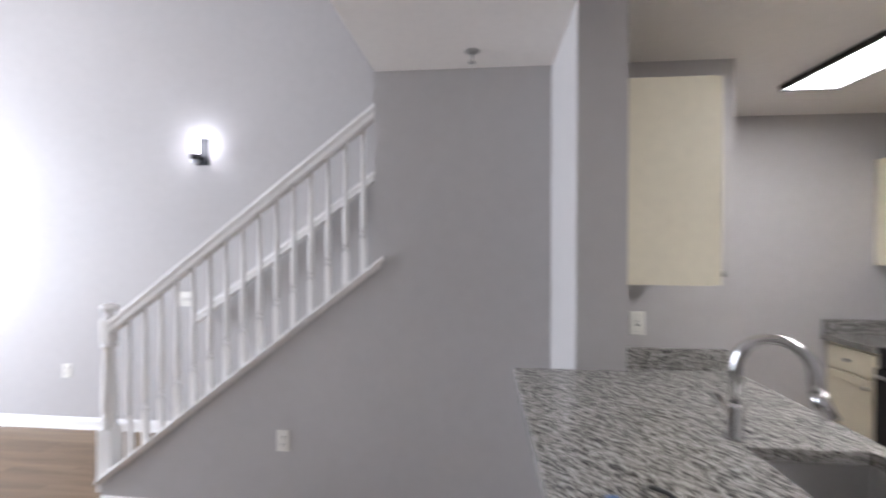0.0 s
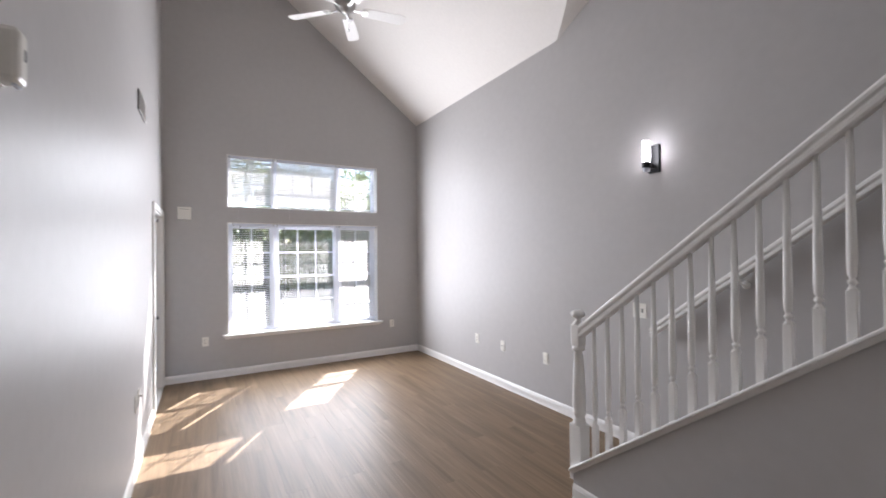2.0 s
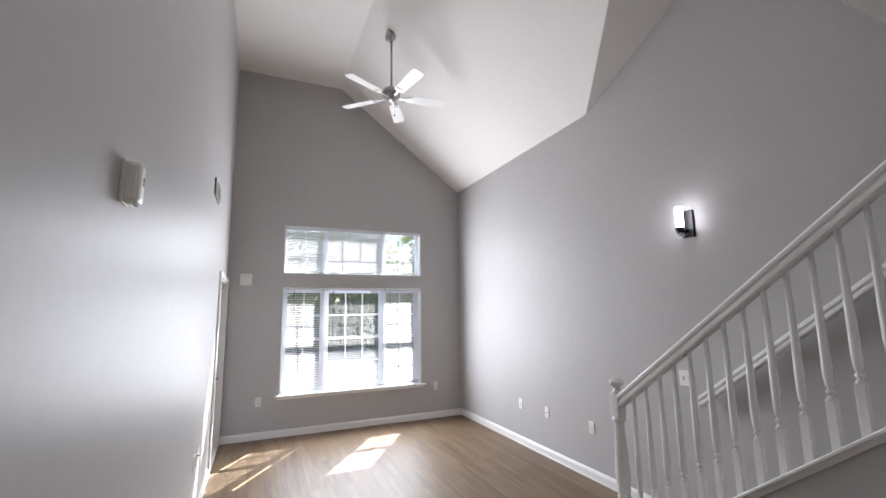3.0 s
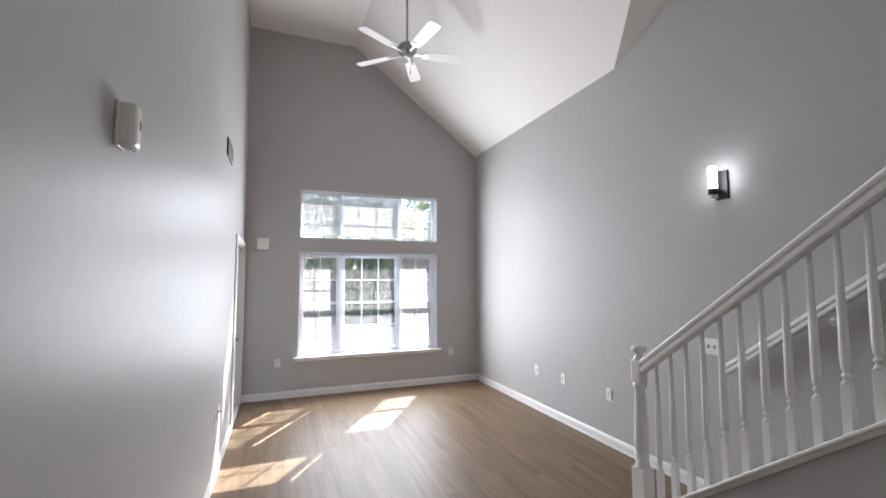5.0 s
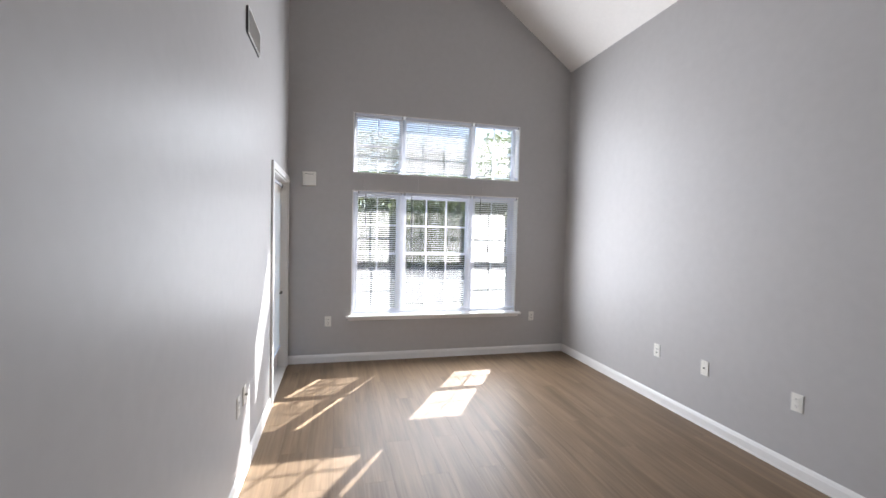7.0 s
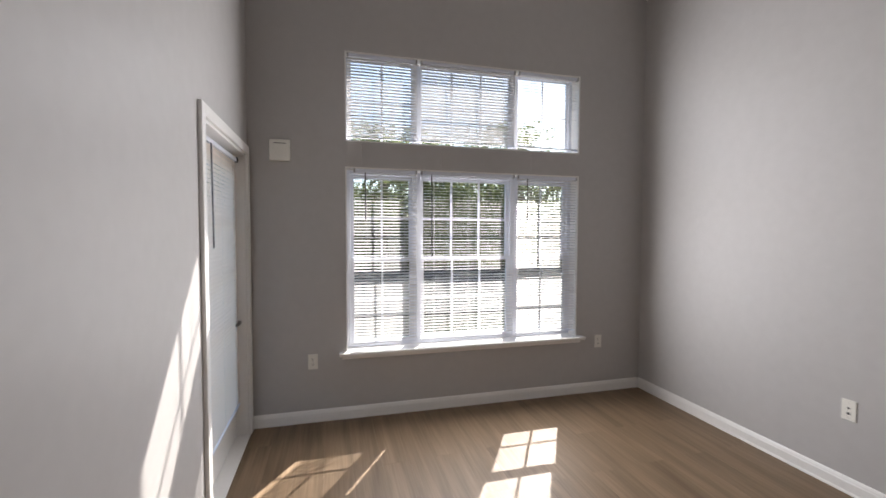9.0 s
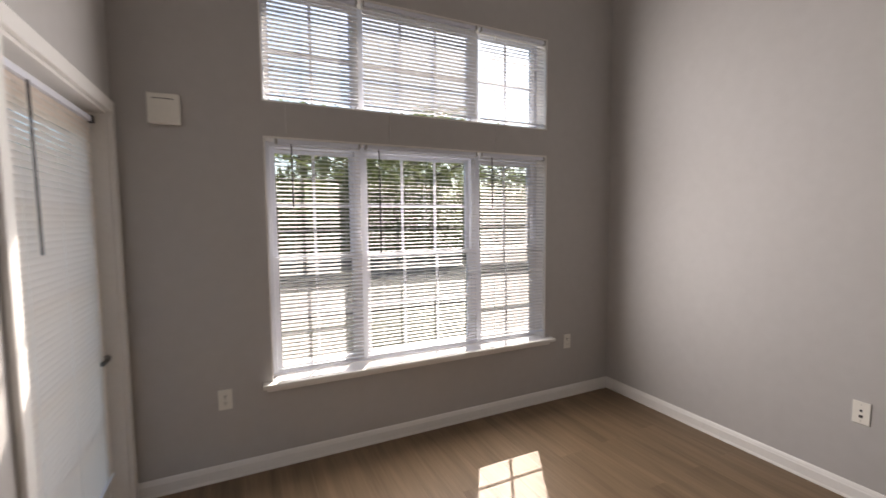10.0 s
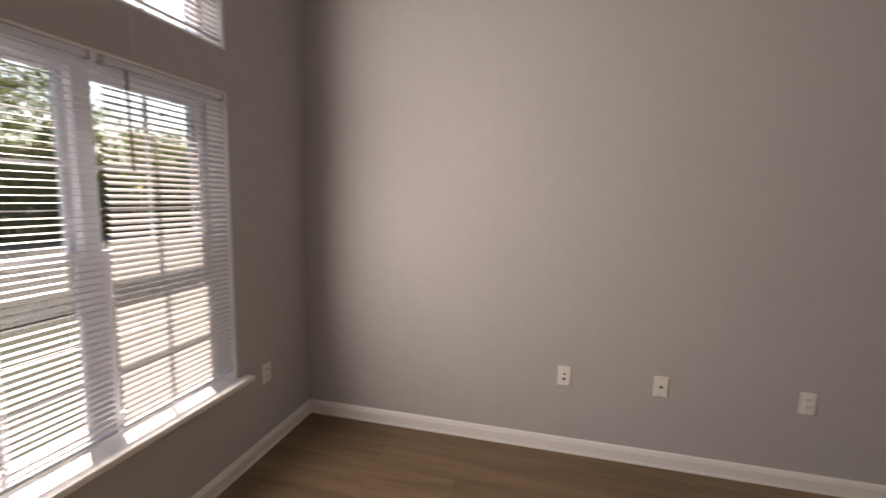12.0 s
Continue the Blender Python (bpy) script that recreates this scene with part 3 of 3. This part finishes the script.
    for dz in ((0.0,) if kind == "outlet" else (0.042, -0.042)):
        part("screw", lathe([(0.003, 0), (0.002, 0.0012), (0, 0.0013)], 8), NICKEL, th).matrix_basis = pose(0, -0.0055, dz, 90, 0, 0)
    return th


wall_plate("jack", place(XR, 4.322, 0.492, "east"), "ivory phone and cable jack plate low on the wall", category="jack")
j = wall_plate("blank", place(XR, 3.803, 0.494, "east"), "ivory coaxial cable plate low on the wall", category="jack")
part("coax_stub", lathe([(0.006, 0), (0.006, 0.010), (0.003, 0.0101), (0.002, 0.012)], 12), SLOT, j).matrix_basis = pose(0, -0.0055, 0, 90, 0, 0)
wall_plate("outlet", place(XR, 3.105, 0.495, "east"), "ivory double outlet low on the stair side wall")
wall_plate("outlet", place(2.545, YW, 0.487, "north"), "ivory double outlet low beside the window sill")
wall_plate("outlet", place(0.024, YW, 0.488, "north"), "ivory double outlet under the window wall's corner")
wall_plate("outlet", place(XS, 0.773, 0.471, "east"), "white double outlet on the stair knee wall")
wall_plate("outlet", place(XL, 3.66, 0.51, "west"), "ivory double outlet low on the wall by the patio door")
j = wall_plate("blank", place(XL, 3.82, 0.52, "west"), "ivory cable plate low on the wall by the patio door", category="jack")
part("coax_stub", lathe([(0.006, 0), (0.006, 0.016), (0.003, 0.0161), (0.002, 0.020)], 12), NICKEL, j).matrix_basis = pose(0, -0.0055, 0, 90, 0, 0)
wall_plate("switch", place(XR, 2.050, 1.10, "east"), "ivory double toggle switch beside the stair rail", w=0.118, category="light switch")
wall_plate("blank", place(-0.4035, YW, 1.09, "north"), "narrow grey plate in the corner by the patio door", PLATE_GREY, w=0.028, category="plate")
wall_plate("switch", place(XS, -1.076, 1.145, "east"), "white switch plate over the granite splash", w=0.074, category="light switch")

speaker = thing("alarm_sounder", "square white alarm sounder box high on the wall", "alarm")
speaker.matrix_basis = pose(-0.195, YW, 2.092)
part("body", boxes((-0.073, 0.073, -0.030, 0, -0.078, 0.078), bevel=0.006), PLATE, speaker)
part("slot", boxes((-0.045, 0.045, -0.0312, -0.0295, 0.048, 0.052)), SLOT, speaker)

chime = thing("door_chime", "white plastic door chime box with a grille on its side", "chime")
chime.matrix_basis = pose(XL, 1.340, 2.052, 0, 0, 90)
part("body", boxes((-0.040, 0.026, -0.052, 0, -0.068, 0.066), bevel=0.014), PLATE, chime)
part("back_box", boxes((-0.0412, 0.0272, -0.010, 0, -0.0695, 0.0675), bevel=0.003), PLATE, chime)
for k in range(5):
    part("grille_slot", boxes((-0.006, 0.008, -0.0532, -0.0515, -0.006 + k * 0.006, -0.003 + k * 0.006)), SLOT, chime)
for dx in (-0.014, 0.006):
    part("foot", lathe([(0.0, -0.008), (0.006, -0.006), (0.006, 0.0)], 12, (dx, -0.038, -0.0672)), VINYL, chime)

vent = thing("wall_vent", "white metal return air vent with angled louvres", "vent")
vent.matrix_basis = pose(XL, 4.01, 2.760, 0, 0, 90)
part("frame", boxes((-0.19, 0.19, -0.016, -0.012, 0.070, 0.080), (-0.19, 0.19, -0.016, -0.012, -0.080, -0.070), (-0.19, -0.180, -0.016, -0.012, -0.070, 0.070), (0.180, 0.19, -0.016, -0.012, -0.070, 0.070), bevel=0.001), TRIM, vent)
part("backing", boxes((-0.188, 0.188, -0.0122, -0.0002, -0.077, 0.077)), SLOT, vent)
lv = mesh_of("louvre", boxes((-0.005, 0.005, -0.0005, 0.0005, -0.064, 0.064)), TRIM)
for k in range(9):
    shared("louvre", lv, vent, (-0.144 + k * 0.036, -0.0150, 0)).rotation_euler = (0, 0, radians(-60))

# ---- sconce ----
sconce = thing("wall_sconce", "lit black wall sconce with a clear glass cylinder shade", "wall lamp")
sconce.matrix_basis = pose(XR, 1.905, 2.268, 0, 0, -90)
part("back_plate", boxes((-0.046, 0.046, -0.020, 0, -0.104, 0.104), bevel=0.003), BLACK, sconce)
part("arm", boxes((-0.012, 0.012, -0.104, -0.019, -0.070, -0.040), bevel=0.004), BLACK, sconce)
part("cup", lathe([(0.0, -0.076), (0.030, -0.076), (0.033, -0.072), (0.033, -0.036), (0.030, -0.033), (0.0, -0.032)], 24, (0, -0.102, 0)), BLACK, sconce)
part("shade", lathe([(0.025, -0.032), (0.027, -0.028), (0.028, 0.120), (0.026, 0.125), (0.0, 0.1252)], 28, (0, -0.102, 0)), BULB, sconce, "glowing white opal glass shade")
part("socket_glass", lathe([(0.0, -0.104), (0.022, -0.103), (0.026, -0.098), (0.027, -0.077), (0.0, -0.0765)], 20, (0, -0.102, 0)), VINYL, sconce, "frosted lower glass end")

# ---- ceiling fan ----
fan = thing("ceiling_fan", "white five-blade ceiling fan with a nickel motor hanging from the slope", "ceiling fan")
FX, FY, FZ = 1.288, 4.165, 4.112
FC = EAVE + RISE * (XR - FX)
can = lathe([(0.066, 0.0), (0.064, -0.03), (0.040, -0.085), (0.016, -0.10), (0.0, -0.101)], 28)
bmesh.ops.recalc_face_normals(can, faces=can.faces)
bmesh.ops.transform(can, matrix=pose(FX, FY, FC, 0, math.degrees(math.atan(RISE)) * 0.85, 0), verts=can.verts)
part("canopy", can, NICKEL, fan, "brushed nickel canopy")
part("downrod", tube([(FX, FY, FC - 0.06), (FX, FY, FZ + 0.10)], 0.0125, 14), NICKEL, fan)
motor = lathe([(0.0, -0.055), (0.040, -0.052), (0.050, -0.03), (0.060, -0.02), (0.095, -0.005), (0.108, 0.020), (0.106, 0.055), (0.085, 0.085), (0.040, 0.100), (0.018, 0.125), (0.0, 0.126)], 32, (FX, FY, FZ))
part("motor", motor, NICKEL, fan, "brushed nickel motor housing")
for k in range(5):
    ang = -8 + 72 * k
    m = pose(FX, FY, FZ, 0, 0, ang)
    blade = bmesh.new()
    outline = [(0.175, -0.050), (0.195, -0.058), (0.58, -0.070), (0.628, -0.062), (0.640, -0.040), (0.643, 0.0), (0.640, 0.040), (0.628, 0.062), (0.58, 0.070), (0.195, 0.058), (0.175, 0.050)]
    blade = prism([(u, v, 0) for u, v in outline], (0, 0, 0.006))
    bmesh.ops.transform(blade, matrix=m @ pose(0, 0, -0.012, -12, 0, 0), verts=blade.verts)
    part("blade", blade, TRIM, fan, "white fan blade")
    iron = boxes((0.085, 0.215, -0.014, 0.014, -0.022, -0.014), (0.18, 0.235, -0.040, 0.040, -0.020, -0.013), bevel=0.003)
    bmesh.ops.transform(iron, matrix=m @ pose(0, 0, 0, -8, 0, 0), verts=iron.verts)
    part("blade_bracket", iron, NICKEL, fan)
chain = part("pull_chain", tube([(FX + 0.03, FY - 0.03, FZ - 0.05), (FX + 0.03, FY - 0.03, FZ - 0.22)], 0.0016, 6), NICKEL, fan)
part("pull_knob", lathe([(0.0, 0), (0.006, 0.006), (0.006, 0.026), (0.0, 0.032)], 10, (FX + 0.03, FY - 0.03, FZ - 0.25)), BLACK, chain)

# ---- sprinkler in the low ceiling ----
spr = thing("ceiling_sprinkler", "small metal fire sprinkler head in the low ceiling", "sprinkler")
SX, SY = 1.84, -0.25
part("escutcheon", lathe([(0.0, -0.010), (0.020, -0.010), (0.036, -0.002), (0.036, 0.0)], 24, (SX, SY, FLAT)), NICKEL, spr)
part("head", lathe([(0.0, -0.055), (0.017, -0.055), (0.017, -0.052), (0.006, -0.050), (0.005, -0.030), (0.010, -0.026), (0.010, -0.008)], 16, (SX, SY, FLAT)), NICKEL, spr)

# ---- kitchen ----
bar = thing("granite_bar", "raised bar top of grey speckled granite on the half wall", "countertop")
part("slab", boxes((XL + 0.86, 1.454, -0.88, -0.42, 1.032, 1.072), bevel=0.004), GRANITE, bar)
SNX0, SNX1, SNY0, SNY1 = 0.50, 1.205, -1.46, -1.105
worktop = thing("worktop", "polished grey speckled granite worktop with a sink cut-out", "countertop")


def holed_slab(xs, ys, z0, z1):
    """One slab over a 3 x 3 grid with its middle cut out."""
    bm = bmesh.new()
    v = [[[bm.verts.new((x, y, z)) for z in (z0, z1)] for y in ys] for x in xs]
    full = lambda i, k: 0 <= i < 3 and 0 <= k < 3 and (i, k) != (1, 1)
    for i in range(3):
        for k in range(3):
            if not full(i, k):
                continue
            a, b, c, d = v[i][k], v[i + 1][k], v[i + 1][k + 1], v[i][k + 1]
            bm.faces.new((a[1], b[1], c[1], d[1]))
            bm.faces.new((d[0], c[0], b[0], a[0]))
            for (p, q), (di, dk) in zip(((a, b), (b, c), (c, d), (d, a)), ((0, -1), (1, 0), (0, 1), (-1, 0))):
                if not full(i + di, k + dk):
                    bm.faces.new((p[0], q[0], q[1], p[1]))
    return bm


part("slab", holed_slab((XL + 0.9, SNX0, SNX1, XS - 0.001), (-1.53, SNY0, SNY1, -0.836), 0.88, 0.92), GRANITE, worktop)
part("side_splash", boxes((XS - 0.021, XS - 0.001, -1.50, -0.837, 0.921, 1.025), bevel=0.002), GRANITE, worktop)
base = thing("base_cabinet", "cream painted base cabinet carrying the sink worktop", "cabinet")
part("body", boxes((XL + 0.95, XS - 0.03, -1.45, -0.84, 0.10, 0.68)), CABINET, base)
part("front_rail", boxes((XL + 0.95, XS - 0.03, -1.512, -1.476, 0.10, 0.879)), CABINET, base)
part("toe_kick", boxes((XL + 0.95, XS - 0.03, -1.40, -0.84, 0.0, 0.10)), SLOT, base)
sink = thing("kitchen_sink", "undermounted stainless steel double sink", "sink")
bm = boxes((SNX0 - 0.012, SNX0, SNY0 - 0.012, SNY1 + 0.012, 0.70, 0.879), (SNX1, SNX1 + 0.012, SNY0 - 0.012, SNY1 + 0.012, 0.70, 0.879),
           (SNX0, SNX1, SNY0 - 0.012, SNY0, 0.70, 0.879), (SNX0, SNX1, SNY1, SNY1 + 0.012, 0.70, 0.879), (SNX0 - 0.012, SNX1 + 0.012, SNY0 - 0.012, SNY1 + 0.012, 0.688, 0.70))
part("basin", bm, STEEL, sink)
part("divider", boxes((0.85, 0.866, SNY0, SNY1, 0.70, 0.85), bevel=0.004), STEEL, sink)
faucet = thing("kitchen_faucet", "polished chrome gooseneck pull-down kitchen faucet", "faucet")
QX, QY = 1.262, -1.103
AX, AY = -0.094, -0.168                              # from the base to the spout's end
part("base", lathe([(0.030, 0.0), (0.030, 0.006), (0.024, 0.014), (0.022, 0.10), (0.0165, 0.115), (0.0, 0.116)], 24, (QX, QY, 0.92)), CHROME, faucet)
arc = [(QX, QY, 1.02), (QX, QY, 1.15)] + [(QX + AX * (0.5 - 0.5 * math.cos(a)), QY + AY * (0.5 - 0.5 * math.cos(a)), 1.145 + 0.104 * math.sin(a)) for a in [math.pi * k / 16 for k in range(1, 16)]] + [(QX + AX, QY + AY, 1.13), (QX + AX * 1.02, QY + AY * 1.02, 1.10)]
part("neck", tube(arc, 0.0165, 18), CHROME, faucet)
part("spray_head", tube([(QX + AX * 1.02, QY + AY * 1.02, 1.108), (QX + AX * 1.07, QY + AY * 1.07, 1.075), (QX + AX * 1.17, QY + AY * 1.17, 1.035)], 0.0225, 18), CHROME, faucet)
part("lever", tube([(QX + 0.02, QY, 0.99), (QX + 0.05, QY, 1.0), (QX + 0.10, QY, 1.03)], 0.007, 10), CHROME, faucet)


cable = thing("cable", "short black cable with a blue plug lying on granite", "cable")
part("cord", tube([(0.60, -0.585, 1.077), (0.645, -0.590, 1.079), (0.668, -0.610, 1.083), (0.655, -0.640, 1.079), (0.61, -0.655, 1.077)], 0.0045, 8), SLOT, cable)
part("plug", boxes((0.585, 0.625, -0.545, -0.520, 1.0725, 1.088), bevel=0.003), BLUE, cable, "blue plastic plug")


def door_panel(bm, x0, x1, z0, z1, y, out):
    """A shaker front: flat panel within raised rails, facing along out (+1 or -1 in y)."""
    t = 0.019 * out
    lo, hi = sorted((y, y + t * 0.55))
    box(bm, x0 + 0.05, x1 - 0.05, lo, hi, z0 + 0.05, z1 - 0.05)
    lo, hi = sorted((y, y + t))
    for r in ((x0, x0 + 0.052, z0, z1), (x1 - 0.052, x1, z0, z1), (x0 + 0.052, x1 - 0.052, z0, z0 + 0.052), (x0 + 0.052, x1 - 0.052, z1 - 0.052, z1)):
        box(bm, r[0], r[1], lo, hi, r[2], r[3], 0.002, 1)
    return bm


up1 = thing("wall_cabinet", "cream painted wall cabinet hanging on the stub wall", "cabinet", "cream wall cabinets")
part("body", boxes((1.49, XS - 0.002, -1.165, -0.836, 1.385, 2.165), bevel=0.001), CABINET, up1)
d = part("door", door_panel(bmesh.new(), 1.492, XS - 0.004, 1.387, 2.163, -1.166, -1), CABINET, up1)
part("knob", lathe([(0.005, 0), (0.005, 0.012), (0.014, 0.018), (0.013, 0.026), (0.0, 0.028)], 16), NICKEL, d).matrix_basis = pose(1.52, -1.185, 1.43, 90, 0, 0)
under = thing("base_cabinet", "cream base cabinet with one drawer beside the black range", "cabinet")
part("body", boxes((2.61, XR - 0.001, YB, -2.705, 0.10, 0.879)), CABINET, under)
part("toe_kick", boxes((2.61, XR - 0.001, YB, -2.77, 0.0, 0.10)), SLOT, under)
dr = part("drawer", boxes((2.625, 2.98, -2.705, -2.686, 0.715, 0.865), bevel=0.003), CABINET, under)
part("knob", lathe([(0.005, 0), (0.005, 0.012), (0.014, 0.018), (0.013, 0.026), (0.0, 0.028)], 16), NICKEL, dr).matrix_basis = pose(2.80, -2.686, 0.79, -90, 0, 0)
d = part("door", door_panel(bmesh.new(), 2.625, 2.98, 0.115, 0.70, -2.705, 1), CABINET, under)
part("knob", lathe([(0.005, 0), (0.005, 0.012), (0.014, 0.018), (0.013, 0.026), (0.0, 0.028)], 16), NICKEL, d).matrix_basis = pose(2.66, -2.686, 0.65, -90, 0, 0)
top2 = thing("worktop", "short grey granite worktop in the kitchen corner", "countertop")
part("slab", boxes((2.61, XR - 0.001, YB + 0.001, -2.67, 0.88, 0.92), bevel=0.003), GRANITE, top2)
part("side_splash", boxes((XR - 0.021, XR - 0.001, YB + 0.001, -2.675, 0.921, 1.025), bevel=0.002), GRANITE, top2)
rng = thing("kitchen_range", "black kitchen range with an oven door and handle", "range")
part("body", boxes((1.85, 2.606, YB + 0.001, -2.69, 0.02, 0.925), bevel=0.004), OVEN, rng)
part("oven_door", boxes((1.86, 2.596, -2.689, -2.66, 0.22, 0.80), bevel=0.006), OVEN, rng)
part("handle", tube([(1.92, -2.63, 0.76), (2.54, -2.63, 0.76)], 0.011), NICKEL, rng)
up2 = thing("wall_cabinet", "cream painted wall cabinet over the kitchen worktop", "cabinet", "cream wall cabinets")
part("body", boxes((2.0, XR - 0.002, YB + 0.001, -3.02, 1.40, 2.13), bevel=0.001), CABINET, up2)
for a, b in ((2.003, 2.498), (2.502, 2.995)):
    d = part("door", door_panel(bmesh.new(), a, b, 1.402, 2.128, -3.019, 1), CABINET, up2)
    part("knob", lathe([(0.005, 0), (0.005, 0.012), (0.014, 0.018), (0.013, 0.026), (0.0, 0.028)], 16), NICKEL, d).matrix_basis = pose(b - 0.03 if a < 2.2 else a + 0.03, -3.0, 1.45, -90, 0, 0)
lamp = thing("kitchen_ceiling_light", "lit rectangular fluorescent ceiling light with a dark frame", "ceiling light")
LX0, LX1, LY0, LY1 = -0.02, 2.42, -2.30, -1.99
part("frame", boxes((LX0, LX0 + 0.016, LY0, LY1, FLAT - 0.034, FLAT - 0.001), (LX1 - 0.016, LX1, LY0, LY1, FLAT - 0.034, FLAT - 0.001),
                    (LX0 + 0.016, LX1 - 0.016, LY0, LY0 + 0.016, FLAT - 0.034, FLAT - 0.001), (LX0 + 0.016, LX1 - 0.016, LY1 - 0.016, LY1, FLAT - 0.034, FLAT - 0.001), bevel=0.003), BLACK, lamp)
for a, b in ((LX0 + 0.017, 1.199), (1.201, LX1 - 0.017)):
    part("diffuser", boxes((a, b, LY0 + 0.017, LY1 - 0.017, FLAT - 0.029, FLAT - 0.010)), PANEL, lamp, "glowing white diffuser")

# ---- outdoors ----
structure("ground", boxes((-400, 400, -300, 600, -0.42, -0.12)), GRASS, "mown lawn reaching far away", "lawn")
structure("road", boxes((-60, 60, 10.5, 19.5, -0.119, -0.10)), ASPHALT, "pale sunlit asphalt drive beyond the lawn", "road")
structure("pavement", boxes((-3.5, 8.0, 6.17, 8.2, -0.119, -0.09)), ASPHALT, "concrete patio slab outside the window", "pavement")


def crown_mesh(seed, clumps, leaves, spread, low, high):
    """Many small leaves in clumps with an uneven outline."""
    rnd = random.Random(seed)
    verts, faces = [], []
    for c in range(clumps):
        a, r = rnd.uniform(0, 2 * math.pi), spread * math.sqrt(rnd.random())
        h = low + (high - low) * rnd.random()
        r *= 0.45 + 0.75 * math.sin(math.pi * min(1, max(0, (h - low) / (high - low) * 0.85 + 0.12)))
        centre, size = Vector((r * math.cos(a), r * math.sin(a), h)), rnd.uniform(0.35, 0.85)
        for k in range(leaves):
            p = centre + Vector((rnd.gauss(0, 1), rnd.gauss(0, 1), rnd.gauss(0, 0.7))) * size * 0.55
            q = Euler((rnd.uniform(0, 6.3), rnd.uniform(0, 6.3), rnd.uniform(0, 6.3))).to_matrix()
            s = rnd.uniform(0.07, 0.14)
            i = len(verts)
            for u, v in ((-1, 0), (0, -0.45), (1, 0), (0, 0.45)):
                verts.append(p + q @ Vector((u * s, v * s, 0)))
            faces.append((i, i + 1, i + 2, i + 3))
    me = bpy.data.meshes.new("crown")
    me.from_pydata(verts, [], faces)
    me.materials.append(LEAF)
    return me


def tree(seed, height, spread, clumps, label):
    rnd = random.Random(seed)
    th = thing("tree", label, "tree", "trees beyond the lawn")
    bm = tube([(0, 0, -0.15), (0.03, 0.02, height * 0.25), (-0.05, 0.05, height * 0.55), (0.04, -0.03, height * 0.85)], 0.16, 10)
    for v in bm.verts:
        k = 1 - 0.75 * max(0, v.co.z) / (height * 0.85)
        v.co.x, v.co.y = v.co.x * k, v.co.y * k
    part("trunk", bm, BARK, th)
    for k in range(6):
        a, z = k * 1.05 + rnd.random(), height * (0.28 + 0.08 * k)
        e = spread * rnd.uniform(0.5, 0.8)
        part("limb", tube([(0, 0, z), (e * 0.5 * math.cos(a), e * 0.5 * math.sin(a), z + 0.45), (e * math.cos(a), e * math.sin(a), z + 1.0)], 0.045, 7), BARK, th)
    crown = new("crown", crown_mesh(seed, clumps, 70, spread, height * 0.22, height))
    crown.parent = th
    return th


t1 = tree(3, 7.5, 2.7, 80, "leafy green tree at the edge of the lawn")
t2 = tree(8, 6.0, 2.4, 70, "smaller leafy green tree at the edge of the lawn")
t1.matrix_basis = pose(2.6, 22.5, -0.1) @ Matrix.Diagonal((1.45, 1.45, 0.82, 1))
t2.matrix_basis = pose(13.5, 24.5, -0.1)
for k, (x, y, r, size) in enumerate(((-6.5, 24.0, 40, 1.2), (8.2, 23.5, 130, 1.5), (-2.0, 25.0, 220, 1.4), (18.5, 24.0, 300, 1.0), (23.0, 27.0, 75, 1.2),
                                     (-11.5, 26.0, 160, 1.3), (5.5, 27.0, 200, 1.75), (10.5, 29.0, 20, 1.3), (16.5, 30.0, 100, 1.0))):
    src = t1 if k % 2 else t2
    copy = copy_thing(src, pose(x, y, -0.1, 0, 0, r))
    copy.scale = (size, size, size * 0.60)
hedge = tagged(new("hedge", crown_mesh(21, 460, 60, 1.0, 0, 1.0)), "clipped green hedge along the drive", "hedge", kind="stuff")
rnd = random.Random(5)
shift = np.zeros(len(hedge.data.vertices) * 3)
hedge.data.vertices.foreach_get("co", shift)
shift = shift.reshape(-1, 240, 3)
for k in range(len(shift)):
    shift[k, :, 0] += rnd.uniform(-18, 24)
hedge.data.vertices.foreach_set("co", shift.reshape(-1))
hedge.matrix_basis = pose(0, 21.5, -0.2) @ Matrix.Diagonal((1, 1, 3.0, 1))

# ---- floor of planks ----
floor = structure("floor", boxes((XL, XR, YB, YW, -0.12, 0.004)), SUBFLOOR, "oak-look vinyl plank floor laid towards the window", "floor")
PW, PL = 0.178, 1.22


def plank_bm(w, l):
    bm = boxes((0.0001, w - 0.0001, 0.0001, l - 0.0001, -0.012, 0.0))
    bmesh.ops.bevel(bm, geom=[e for e in bm.edges if all(v.co.z > -0.001 for v in e.verts)], offset=0.0004, segments=1, affect="EDGES")
    return bm


full = mesh_of("plank", plank_bm(PW, PL), PLANK)
rnd = random.Random(11)
x = XL
col = 0
while x < XR - 0.02:
    w = min(PW, XR - x)
    y = YW - PL * (0.25 + (col * 0.37) % 0.75)
    first = YW - y
    edges = [(y, first)]
    while y > YB + 0.01:
        l = min(PL, y - YB)
        y -= l
        edges.append((y, l))
    for y0, l in edges:
        me = full if abs(l - PL) < 1e-6 and w == PW else mesh_of("plank", plank_bm(w, l), PLANK)
        shared("plank", me, floor, (x, y0, 0.016))
    x += PW
    col += 1
